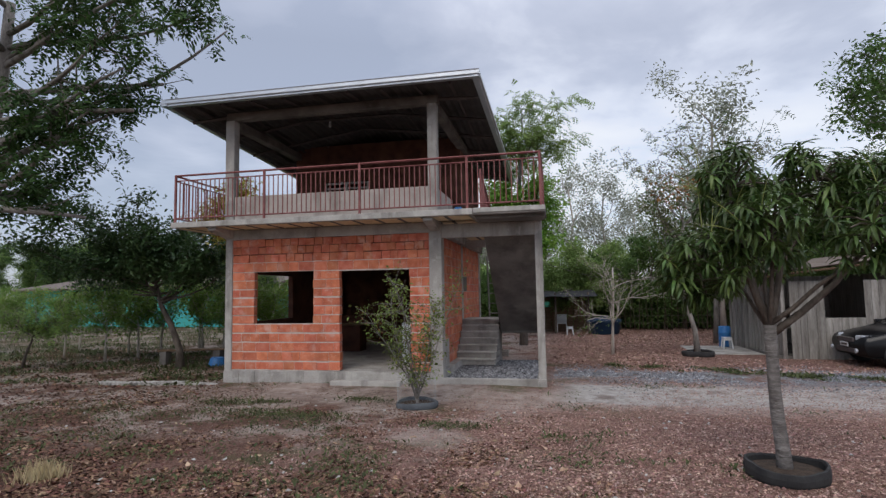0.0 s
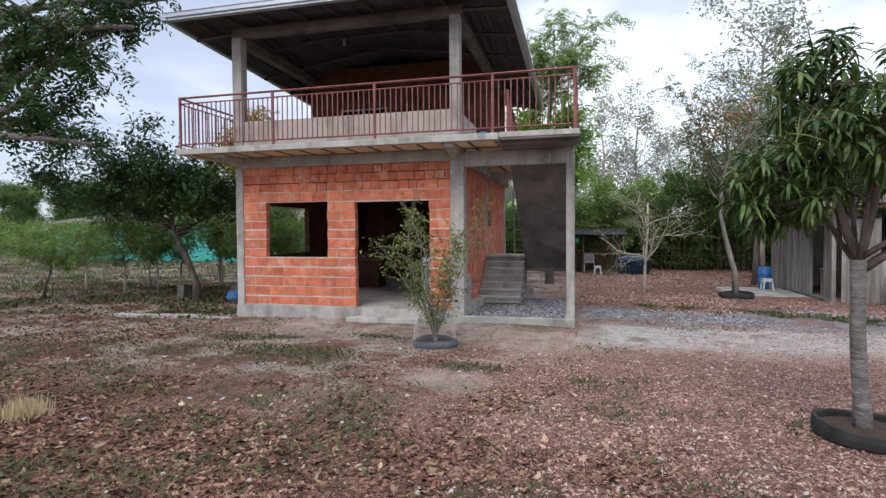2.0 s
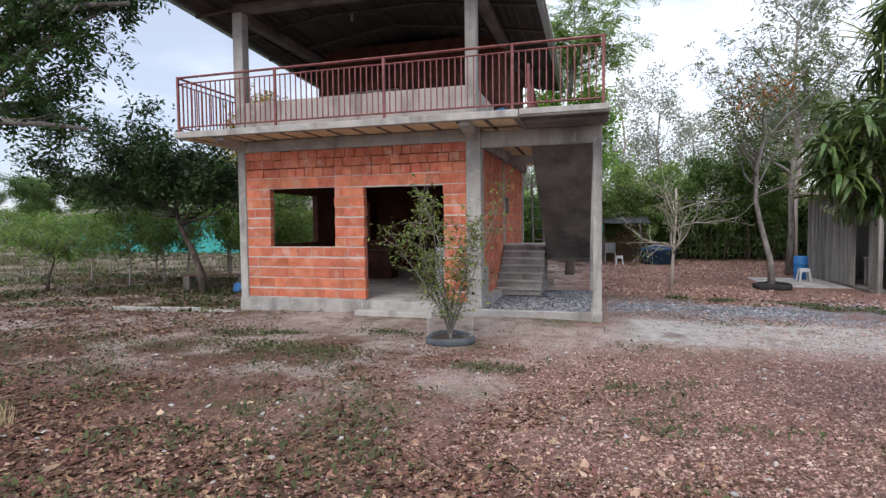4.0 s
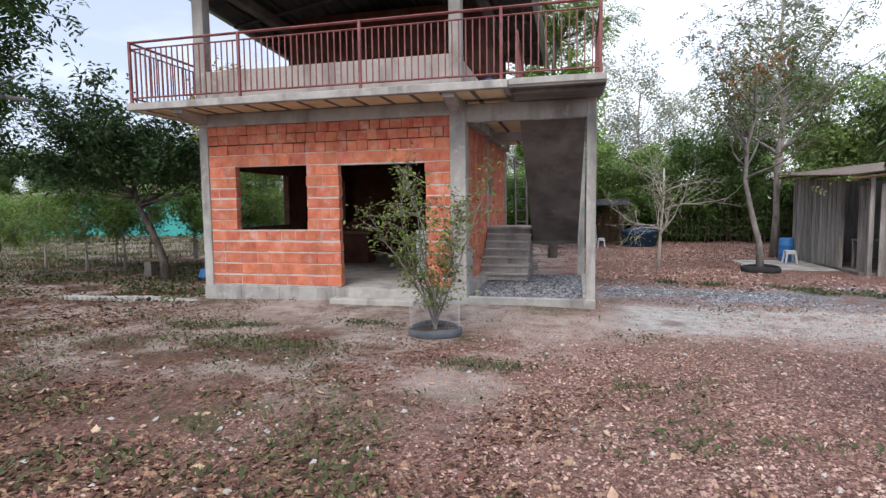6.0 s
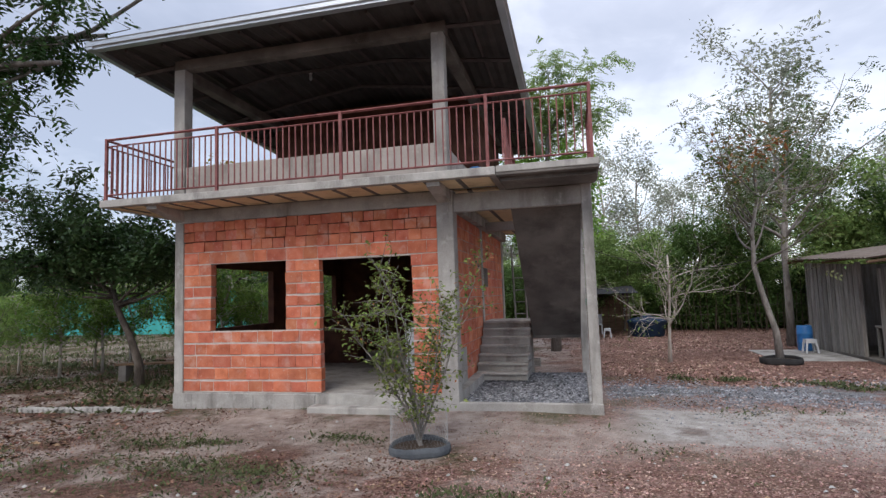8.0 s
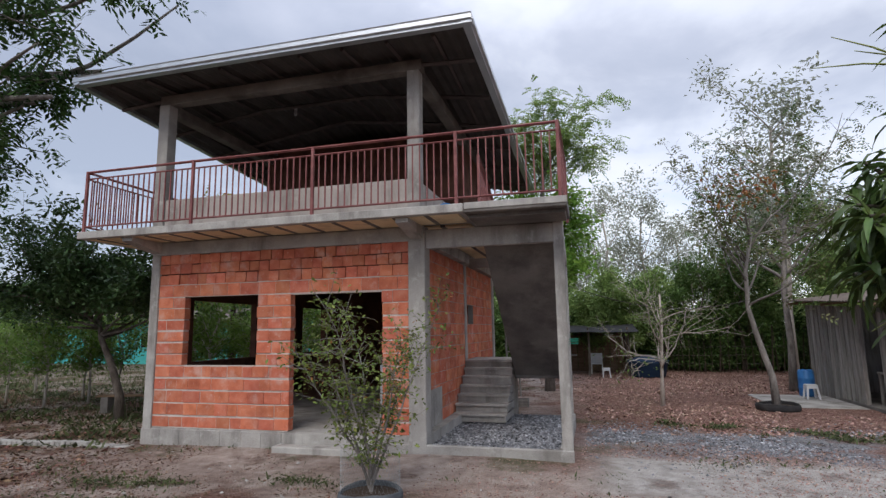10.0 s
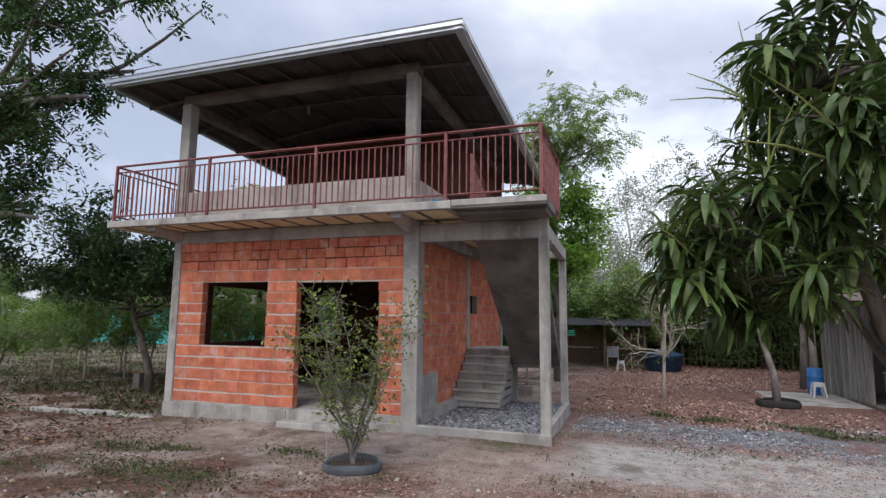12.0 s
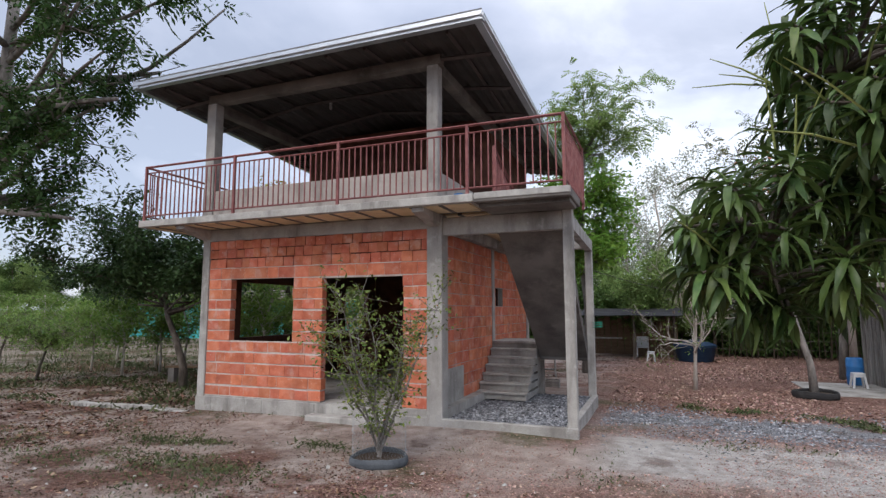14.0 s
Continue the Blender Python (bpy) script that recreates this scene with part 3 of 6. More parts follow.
# beams below the roof: lack of light is painted as darker concrete
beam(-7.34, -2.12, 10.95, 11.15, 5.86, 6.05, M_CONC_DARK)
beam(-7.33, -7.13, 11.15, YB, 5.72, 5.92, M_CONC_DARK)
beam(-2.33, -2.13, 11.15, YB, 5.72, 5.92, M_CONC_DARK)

# ---- roof ----
roof = thing("roof", "low sheet-metal roof with shade-coloured underside and silver gutters", "roof", kind="structure")
RX0, RX1, RY0, RY1 = -8.38, -1.12, 10.0, 18.9


def eave(y):
    return 6.07 - 0.055 * (y - 10.0)


def roof_z(x, y):
    d = min(x - RX0, RX1 - x)
    return eave(y) + 0.16 * min(d, (y - RY0) * 0.9)


N = 150
rv, rf = [], []
ys = np.linspace(RY0 + 0.06, RY1, 24)
xs = np.linspace(RX0 + 0.05, RX1 - 0.05, N)
for y in ys:
    for i, x in enumerate(xs):
        rv.append((x, y, roof_z(x, y) + 0.02 * math.cos(i * math.pi * 0.5 * 1.0)))
for j in range(len(ys) - 1):
    for i in range(N - 1):
        rf.append((j * N + i, j * N + i + 1, (j + 1) * N + i + 1, (j + 1) * N + i))
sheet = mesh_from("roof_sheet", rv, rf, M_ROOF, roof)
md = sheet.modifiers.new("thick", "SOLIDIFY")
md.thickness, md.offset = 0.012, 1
sheet["label"] = "corrugated roofing sheet, its underside shade in the colour"


def gutter(name, p, q, face):
    """A box gutter with a rolled upper lip between two corners; face: its outward way."""
    p, q, f = Vector(p), Vector(q), Vector(face)
    prof = [(0.0, 0.0), (-0.012, -0.02), (-0.012, -0.055), (0.012, -0.062), (0.012, -0.10), (-0.03, -0.115), (-0.03, -0.15), (-0.15, -0.15), (-0.15, -0.04), (-0.05, 0.0)]
    bm = bmesh.new()
    ra = [bm.verts.new(p + f * u + Vector((0, 0, v))) for u, v in prof]
    rb = [bm.verts.new(q + f * u + Vector((0, 0, v))) for u, v in prof]
    k = len(prof)
    for i in range(k):
        bm.faces.new((ra[i], ra[(i + 1) % k], rb[(i + 1) % k], rb[i]))
    bm.faces.new(ra)
    bm.faces.new(list(reversed(rb)))
    return part(name, bm, M_GALV, roof, "silver sheet-metal gutter")


GZ = 6.155
gutter("gutter_front", (RX0 - 0.02, RY0, GZ), (RX1 + 0.06, RY0, GZ), (0, -1, 0))
gutter("gutter_right", (RX1 + 0.06, RY0 + 0.02, GZ - 0.003), (RX1 + 0.08, RY1, GZ - 0.49), (1, 0, 0))
gutter("gutter_left", (RX0 - 0.02, RY0, GZ), (RX0 - 0.02, RY1, GZ - 0.49), (-1, 0, 0))
for x in np.linspace(RX0 + 0.6, RX1 - 0.6, 9):
    bm = bmesh.new()
    tube(bm, [(x, y, roof_z(x, y) - 0.075) for y in np.linspace(10.25, RY1 - 0.1, 9)], [0.035] * 9, 4)
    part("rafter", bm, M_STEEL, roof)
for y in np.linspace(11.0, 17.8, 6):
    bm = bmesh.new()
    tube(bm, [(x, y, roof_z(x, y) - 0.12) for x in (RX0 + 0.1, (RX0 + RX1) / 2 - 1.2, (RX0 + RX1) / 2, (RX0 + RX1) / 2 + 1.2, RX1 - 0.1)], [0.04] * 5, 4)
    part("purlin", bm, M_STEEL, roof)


# ---- railings ----
def bar(name, p, q, w, parent, depth=None):
    bm = bmesh.new()
    d = depth or w
    p, q = Vector(p), Vector(q)
    if abs(p.z - q.z) > 0.9 * (p - q).length:
        box(bm, p.x - w / 2, p.x + w / 2, p.y - d / 2, p.y + d / 2, min(p.z, q.z), max(p.z, q.z), 0.003)
    else:
        tube(bm, [p, q], [w * 0.62, w * 0.62], 4)
    return part(name, bm, M_RAIL, parent)


def railing(label, corners, posts, z0, z1, gap=0.112, slope=0.0):
    r = thing("railing", label, "railing", (0, 0, 0), "balcony railings")
    baluster = None
    for (x0, y0), (x1, y1) in zip(corners, corners[1:]):
        p, q = Vector((x0, y0, 0)), Vector((x1, y1, 0))
        L = (q - p).length
        d = (q - p) / L
        fall = slope * L
        for z, w in ((z1 - 0.02, 0.038), (z1 - 0.14, 0.024), (z0 + 0.10, 0.026)):
            bar("rail", p + Vector((0, 0, z)), q + Vector((0, 0, z - fall)), w, r)
        k = max(1, round(L / gap))
        for i in range(1, k):
            c = p + d * (L * i / k)
            f = slope * L * i / k
            if baluster is None:
                bm = bmesh.new()
                box(bm, -0.009, 0.009, -0.009, 0.009, 0, z1 - z0 - 0.24)
                baluster = part("baluster", bm, M_RAIL, r)
                ob = baluster
            else:
                ob = new("baluster", baluster.data)
                ob.parent = r
            ob.location = (c.x, c.y, z0 + 0.10 - f)
    for x, y, dz in posts:
        bar("post", (x, y, z0 - dz), (x, y, z1 - dz), 0.046, r)
    return r


railing("red-oxide painted steel railing along the balcony edge", [(-8.14, 10.24), (-5.92, 10.24), (-3.70, 10.24), (-1.39, 10.24), (0.08, 10.24)], [(-8.14, 10.24, 0), (-5.92, 10.24, 0), (-3.70, 10.24, 0), (-1.39, 10.24, 0), (0.08, 10.24, 0)], 3.335, 4.44)
railing("red-oxide painted steel railing on the balcony's end", [(-8.14, 10.27), (-8.14, 12.4)], [(-8.14, 12.4, 0)], 3.335, 4.44)
railing("red-oxide painted steel railing above the stairs", [(0.09, 10.27), (0.09, 12.2)], [(0.09, 12.2, 0)], 3.335, 4.44)
railing("red-oxide painted sloping stair guard with close bars", [(-1.24, 11.2), (-1.24, 13.6)], [(-1.24, 11.2, 0), (-1.24, 13.6, 0.84)], 3.335, 4.36, 0.09, 0.35)

# ---- stairs ----
stairs = thing("stairs", "raw concrete staircase with a low landing", "stairs", kind="structure")
Z0, Z1, n_low = -0.19, 0.91, 7
SX0, SX1 = XI + 0.02, -1.25
y0, y1 = 13.25, 14.5
for i in range(n_low - 1):
    a = y0 + (y1 - y0) * i / (n_low - 1)
    zt = Z0 + (Z1 - Z0) * (i + 1) / n_low
    part("step", boxed(SX0, SX1, a + 0.03, y1, zt - (Z1 - Z0) / n_low, zt - 0.045, 0.0), M_CONC, stairs)
    # paler concrete stands in for the light on top of each step
    part("tread", boxed(SX0, SX1 + 0.03, a - 0.02, a + (y1 - y0) / 6 + 0.03, zt - 0.045, zt, 0.006), M_CONC_LIGHT, stairs)
part("landing_lower", boxed(SX0, -1.22, 14.44, 15.55, Z1 - 0.06, Z1, 0.008), M_CONC, stairs)
part("landing_base", boxed(SX0, SX1 - 0.02, 14.5, 15.3, -0.4, Z1 - 0.06, 0), M_CONC, stairs)
# turn and upper flight: underside shade is put into the concrete colour
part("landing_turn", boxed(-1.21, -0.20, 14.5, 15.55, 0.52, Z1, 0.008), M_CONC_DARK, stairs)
bm = bmesh.new()
ya, yb, za, zb = 14.5, 11.05, Z1, 3.33
n_up = 14
prof = [(ya, za - 0.33)]
prof += [(yb - 0.0, zb - 0.30)]
prof += [(yb, zb)]
for i in range(n_up - 1, 0, -1):
    yy = ya + (yb - ya) * i / n_up
    prof += [(yy, za + (zb - za) * (i + 1) / n_up), (yy, za + (zb - za) * i / n_up)]
prof += [(ya, za + (zb - za) / n_up), (ya, za)]
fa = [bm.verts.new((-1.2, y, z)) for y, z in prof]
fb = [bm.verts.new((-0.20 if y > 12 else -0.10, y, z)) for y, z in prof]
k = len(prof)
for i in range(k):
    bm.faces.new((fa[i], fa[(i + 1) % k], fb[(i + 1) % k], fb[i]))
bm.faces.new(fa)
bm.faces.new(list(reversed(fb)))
part("upper_flight", bm, M_CONC_DARK, stairs, "stained concrete underside of the flight, coloured dark for shade")

# gravel bed and kerb
structure("kerb_front", boxed(-2.9, 0.075, 10.975, 11.06, -0.46, -0.17, 0.014), M_CONC, "pale concrete kerb round the gravel bed", "kerb")
structure("kerb_side", boxed(-0.13, -0.01, 11.15, 14.5, -0.46, -0.17, 0.012), M_CONC, "pale concrete kerb round the gravel bed", "kerb")
bed = structure("gravel_bed", boxed(-2.3, -0.08, 11.06, 14.6, -0.42, -0.225, 0), M_STONE_GREY, "bed of grey crushed stone under the stairs", "gravel")
structure("patch_render", boxed(-2.272, -2.262, 11.26, 12.5, -0.3, 0.55, 0), M_CONC, "grey render patch on the side wall", "render")

# ---- plants ----
def limb_path(p, d, length, n, wander, rng, lift=0.0):
    pts, p, d = [Vector(p)], Vector(p), Vector(d).normalized()
    for _ in range(n):
        d = (d + Vector((rng.uniform(-1, 1), rng.uniform(-1, 1), rng.uniform(-1, 1))) * wander + Vector((0, 0, lift))).normalized()
        p = p + d * (length / n)
        pts.append(p.copy())
    return pts


def leaf_mesh(name, centres, size, per, spread, mat, parent, rng, droop=0.3, wide=0.42, flat=0.75):
    """Many small folded leaves round the given points, in one mesh."""
    c = np.repeat(np.array([tuple(v) for v in centres]), per, axis=0)
    n = len(c)
    g = np.random.RandomState(rng.randrange(1 << 30))
    c = c + g.normal(0, 1, (n, 3)) * np.array([spread, spread, spread * flat])
    d = g.normal(0, 1, (n, 3))
    d[:, 2] = d[:, 2] * 0.5 - droop
    d /= np.linalg.norm(d, axis=1, keepdims=True)
    s = np.cross(d, g.normal(0, 0.5, (n, 3)) + np.array([0, 0, 1.0]))
    s /= np.linalg.norm(s, axis=1, keepdims=True) + 1e-9
    u = np.cross(s, d)
    L = size * g.uniform(0.6, 1.35, (n, 1))
    w = L * wide * 0.5
    base, tip = c, c + d * L - u * L * 0.12
    mid = c + d * L * 0.5
    v = np.stack([base, mid + s * w + u * w * 0.35, tip, mid - s * w + u * w * 0.35], axis=1).reshape(-1, 3)
    me = bpy.data.meshes.new(name)
    me.vertices.add(4 * n)
    me.vertices.foreach_set("co", v.astype(np.float32).ravel())
    i = np.arange(n)[:, None] * 4
    f = np.concatenate([i + [0, 1, 2], i + [0, 2, 3]], axis=1).ravel()
    me.loops.add(6 * n)
    me.loops.foreach_set("vertex_index", f.astype(np.int32))
    me.polygons.add(2 * n)
    me.polygons.foreach_set("loop_start", np.arange(0, 6 * n, 3, dtype=np.int32))
    me.update(calc_edges=True)
    me.validate()
    me.materials.append(mat)
    ob = new(name, me)
    ob.parent = parent
    return ob


def spray_mesh(name, centres, rachis, pairs, leaflet, per, spread, mat, parent, rng, droop=0.35):
    """Feathery compound leaves: two rows of leaflets along a bent stalk, all in one mesh."""
    c = np.repeat(np.array([tuple(v) for v in centres]), per, axis=0)
    n = len(c)
    g = np.random.RandomState(rng.randrange(1 << 30))
    c = c + g.normal(0, spread, (n, 3))
    d = g.normal(0, 1, (n, 3))
    d[:, 2] = d[:, 2] * 0.35 - droop
    d /= np.linalg.norm(d, axis=1, keepdims=True)
    s = np.cross(d, g.normal(0, 0.35, (n, 3)) + np.array([0, 0, 1.0]))
    s /= np.linalg.norm(s, axis=1, keepdims=True) + 1e-9
    u = np.cross(s, d)
    L = rachis * g.uniform(0.6, 1.25, (n, 1))
    out = []
    for k in range(pairs):
        f = (k + 0.8) / pairs
        at = c + d * L * f - np.array([0, 0, 1.0]) * L * 0.35 * f * f
        size = leaflet * (0.65 + 0.7 * f * (1.25 - f)) * g.uniform(0.75, 1.25, (n, 1))
        for side in (-1, 1):
            way = s * side * 0.86 + d * 0.5 - u * g.uniform(0.0, 0.5, (n, 1))
            way /= np.linalg.norm(way, axis=1, keepdims=True)
            w = (d * 0.86 - s * side * 0.5) * size * 0.19
            out.append(np.stack([at, at + way * size * 0.5 + w, at + way * size, at + way * size * 0.5 - w], axis=1))
    v = np.concatenate(out).reshape(-1, 3)
    m = len(v) // 4
    me = bpy.data.meshes.new(name)
    me.vertices.add(4 * m)
    me.vertices.foreach_set("co", v.astype(np.float32).ravel())
    me.loops.add(4 * m)
    me.loops.foreach_set("vertex_index", np.arange(4 * m, dtype=np.int32))
    me.polygons.add(m)
    me.polygons.foreach_set("loop_start", np.arange(0, 4 * m, 4, dtype=np.int32))
    me.update(calc_edges=True)
    me.materials.append(mat)
    ob = new(name, me)
    ob.parent = parent
    return ob


def grow(trunk_pts, trunk_r, limbs, rng, sub=3, sub_len=0.5, twig=3, twig_len=0.35, wander=0.22, lift=0.03, within=lambda p: True):
    """A trunk with limbs, boughs and twigs in one mesh; limbs: (where on the trunk 0..1, direction, length). Returns mesh and the leafy ends."""
    bm = bmesh.new()
    tp = [Vector(p) for p in trunk_pts]
    k = len(tp)
    tube(bm, tp, [trunk_r * (1.25 if i == 0 else 1 - 0.55 * i / (k - 1)) for i in range(k)], 9)
    ends = []
    for f, d, L in limbs:
        i = f * (k - 1)
        j = min(int(i), k - 2)
        start = tp[j].lerp(tp[j + 1], i - j)
        r = trunk_r * (1 - 0.55 * f) * 0.62
        pts = limb_path(start, d, L, 6, wander, rng, lift)
        reach = 7
        while reach > 3 and not within(pts[reach - 1]):
            reach -= 1
        tube(bm, pts[:reach], [r * (1 - 0.8 * q / 6) for q in range(reach)], 6)
        for s in range(sub):
            a = rng.uniform(0.3, 1.0)
            q = min(int(a * 6), 5)
            bd = (pts[q + 1] - pts[q]).normalized() + Vector((rng.uniform(-1, 1), rng.uniform(-1, 1), rng.uniform(-0.6, 0.8))) * 0.9
            bp = limb_path(pts[q], bd, L * sub_len * rng.uniform(0.6, 1.2), 4, wander, rng, lift)
            r2 = r * (1 - 0.8 * q / 6) * 0.55
            grown = within(bp[0]) and within(bp[-1])
            if grown:
                tube(bm, bp, [max(0.004, r2 * (1 - 0.8 * z / 4)) for z in range(5)], 5, False)
            ends += bp[2:] if grown else []
            for t in range(twig):
                b = rng.randrange(1, 5)
                td = Vector((rng.uniform(-1, 1), rng.uniform(-1, 1), rng.uniform(-0.7, 0.7)))
                tq = limb_path(bp[b], td, twig_len * rng.uniform(0.6, 1.4), 3, wander, rng)
                if grown and within(tq[-1]):
                    tube(bm, tq, [max(0.003, r2 * 0.3), 0.004, 0.003, 0.002], 3, False)
                    ends += tq[1:]
        ends.append(pts[-1])
    return bm, ends


def ring_dirs(n, rise, rng, jitter=0.3):
    return [Vector((math.cos(a), math.sin(a), rise + rng.uniform(-jitter, jitter))) for a in (2 * math.pi * (i + rng.uniform(-0.25, 0.25)) / n for i in range(n))]


def tree(name, label, x, y, trunk, r, limbs, leaf, seed, bark=M_BARK, category="tree", **kw):
    """trunk: points relative to the foot; leaf: (size, per, spread, material) or None."""
    rng = random.Random(seed)
    z = ground_z(x, y) - 0.04
    t = thing(name, label, category, (x, y, z))
    grow_kw = {q: kw[q] for q in ("sub", "sub_len", "twig", "twig_len", "wander", "lift") if q in kw}
    if "keep" in kw:
        grow_kw["within"] = lambda p: kw["keep"](p.x + x, p.y + y, p.z + z)
    bm, ends = grow(trunk, r, limbs(rng) if callable(limbs) else limbs, rng, **grow_kw)
    part("trunk", bm, bark, t, smooth=True)
    if leaf:
        size, per, spread, mat = leaf
        if "keep" in kw:
            ends = [e for e in ends if kw["keep"](e.x + x, e.y + y, e.z + z)]
        ends = ends[::kw.get("thin", 1)]
        if "pairs" in kw:
            spray_mesh("crown", ends, size, kw["pairs"], kw["leaflet"], per, spread, mat, t, rng, kw.get("droop", 0.3))
        else:
            leaf_mesh("crown", ends, size, per, spread, mat, t, rng, kw.get("droop", 0.3), kw.get("wide", 0.42))
    return t, ends, rng



# dark round-crowned tree by the bench
tree("shade_tree", "dark green shade tree with a leaning trunk", -10.55, 13.7, [(0, 0, 0), (-0.05, 0, 0.6), (-0.35, 0, 1.3), (-0.75, 0.05, 1.9), (-0.95, 0.1, 2.5)], 0.115,
     lambda g: [(0.75 + 0.25 * g.random(), d, g.uniform(1.8, 2.8)) for d in ring_dirs(10, 0.4, g)] + [(1.0, d, g.uniform(1.2, 1.7)) for d in ring_dirs(6, 1.1, g)] + [(0.9, (-1, -0.2, 0.3), 4.2), (0.9, (-1, 0.5, 0.15), 4.0), (0.95, (-0.9, -0.6, 0.25), 3.4), (0.8, (1, 0.1, 0.2), 2.6), (0.8, (1, -0.5, 0.25), 2.2)],
     (0.15, 18, 0.2, M_LEAF_DARK), 11, M_BARK_DARK, sub=6, twig=4, sub_len=0.42, lift=0.0, keep=lambda x, y, z: z > 2.0)
# tall spreading tree at the yard's edge
tree("tall_tree", "tall spreading tree with pale curved limbs and hanging foliage", -16.1, 10.6, [(0, 0, 0), (0.4, 0, 2.0), (1.1, 0.05, 3.8), (1.8, 0.1, 5.6), (2.3, 0.1, 7.5), (2.6, 0.0, 9.9)], 0.27,
     lambda g: [(0.5, (0.7, 0.0, 0.7), 3.0), (0.55, (1, -0.1, 0.6), 4.6), (0.62, (1, -0.05, 0.55), 5.0), (0.72, (1, 0.05, 0.2), 6.4), (0.7, (1, 0.1, 0.3), 6.8), (0.66, (1, 0.15, 0.35), 7.0), (0.75, (1, -0.1, 0.35), 5.4), (0.8, (1, 0.1, 0.2), 6.2), (0.86, (1, 0.0, 0.1), 6.2), (0.9, (1, 0.15, 0.0), 6.0), (0.93, (1, -0.15, -0.05), 5.8), (0.5, (0.2, 0.9, 0.25), 3.2), (0.5, (1, 0.0, 0.25), 4.4), (0.46, (1, -0.1, 0.3), 4.2), (0.48, (0.5, 0.4, 0.3), 2.6)] + [(g.uniform(0.55, 1.0), d, g.uniform(2.6, 4.2)) for d in ring_dirs(7, 0.4, g, 0.25)],
     (0.36, 5, 0.19, M_LEAF_TALL), 23, M_BARK, sub=6, twig=4, wander=0.17, sub_len=0.34, twig_len=0.5, droop=0.6, lift=0.0, pairs=4, leaflet=0.20, thin=3,
     keep=lambda x, y, z: z > 3.7 and 8.0 < y < 12.2 and x < -9.9 + 1.35 * max(0.0, z - 6.0) - 0.88 * (y - 10.6) and x < -6.9)
# slender tree in the far tyre
t, ends, g = tree("rusty_tree", "slender tree with a bent pale trunk and rust-tinged top", 4.46, 17.4, [(0, 0, 0), (-0.05, 0, 0.8), (-0.28, 0, 1.7), (-0.42, 0, 2.4), (-0.40, 0, 3.3), (-0.2, 0, 4.2)], 0.082,
     lambda g: [(g.uniform(0.6, 1.0), d, g.uniform(1.5, 2.4)) for d in ring_dirs(9, 0.75, g)] + [(0.9, (0.7, 0, 0.9), 3.0), (0.8, (-0.9, 0, 0.8), 2.9), (0.95, (0.2, 0.2, 1), 2.4), (0.85, (-0.3, -0.3, 1), 2.4)],
     (0.30, 1, 0.12, M_LEAF_OLIVE), 31, M_BARK, sub=4, twig=2, pairs=4, leaflet=0.13, droop=0.1)
leaf_mesh("rusty_leaves", [e for e in ends if 4.7 < e.z < 5.8 and abs(e.x + 0.1) < 1.0 and g.random() < 0.45], 0.14, 5, 0.16, M_LEAF_RUST, t, g)
leaf_mesh("green_leaves", [e for e in ends if e.z < 5.2 and g.random() < 0.6], 0.14, 3, 0.18, M_LEAF, t, g)
# taller slim tree behind it
tree("slim_tree", "tall slim tree with a forked pale trunk and sparse airy top", 6.1, 21.6, [(0, 0, 0), (0.05, 0, 1.5), (0.0, 0, 3.0), (0.15, 0, 4.6), (0.4, 0, 6.4)], 0.11,
     lambda g: [(g.uniform(0.55, 1.0), d, g.uniform(1.6, 2.6)) for d in ring_dirs(10, 0.7, g)] + [(0.55, (0.7, 0, 1), 4.4), (0.9, (1, 0, 0.8), 3.2), (0.9, (-0.8, 0, 0.9), 3.0), (0.6, (-0.5, 0.2, 1), 3.4)],
     (0.34, 1, 0.14, M_LEAF), 37, M_BARK, sub=4, twig=3, pairs=5, leaflet=0.13, droop=0.15)
# leafless young tree
tree("bare_tree", "almost leafless young tree with pale forked branches", 2.0, 17.7, [(0, 0, 0), (0.02, 0, 0.6), (0.05, 0, 1.2), (0.1, 0, 2.0), (0.1, 0, 2.8)], 0.05,
     lambda g: [(g.uniform(0.38, 0.95), d, g.uniform(1.1, 1.9)) for d in ring_dirs(13, 0.6, g)], (0.08, 1, 0.1, M_LEAF_BRIGHT), 41, M_BARK_PALE, sub=5, twig=4, wander=0.3)
# airy tree behind the house
t, ends, g = tree("airy_tree", "tall airy tree with light green clouds of leaves", -1.0, 20.8, [(0, 0, 0), (0.1, 0, 2.0), (-0.1, 0, 4.0), (0.0, 0, 6.0), (0.1, 0, 7.6)], 0.14,
     lambda g: [(g.uniform(0.9, 1.0), d, g.uniform(1.7, 2.5)) for d in ring_dirs(8, 0.55, g, 0.2)] + [(0.95, (0.9, -0.2, 0.75), 2.6), (0.95, (-0.9, 0, 0.8), 2.6), (1.0, (0.2, -0.2, 1), 1.9)],
     (0.42, 3, 0.12, M_LEAF_LIGHT), 53, M_BARK, sub=4, twig=3, pairs=6, leaflet=0.14, droop=0.05, lift=0.0)
bm, low = grow([(0, 0, 0.0), (0.05, 0.02, 2.0), (-0.05, 0.05, 4.0), (0.0, 0, 5.8)], 0.1, [(g.uniform(0.55, 1.0), d, g.uniform(0.9, 1.6)) for d in ring_dirs(22, 0.35, g)], g, sub=4, twig=3)
part("lower_boughs", bm, M_BARK, t, smooth=True)
leaf_mesh("lower_crown", low, 0.18, 11, 0.2, M_LEAF_FRESH, t, g)
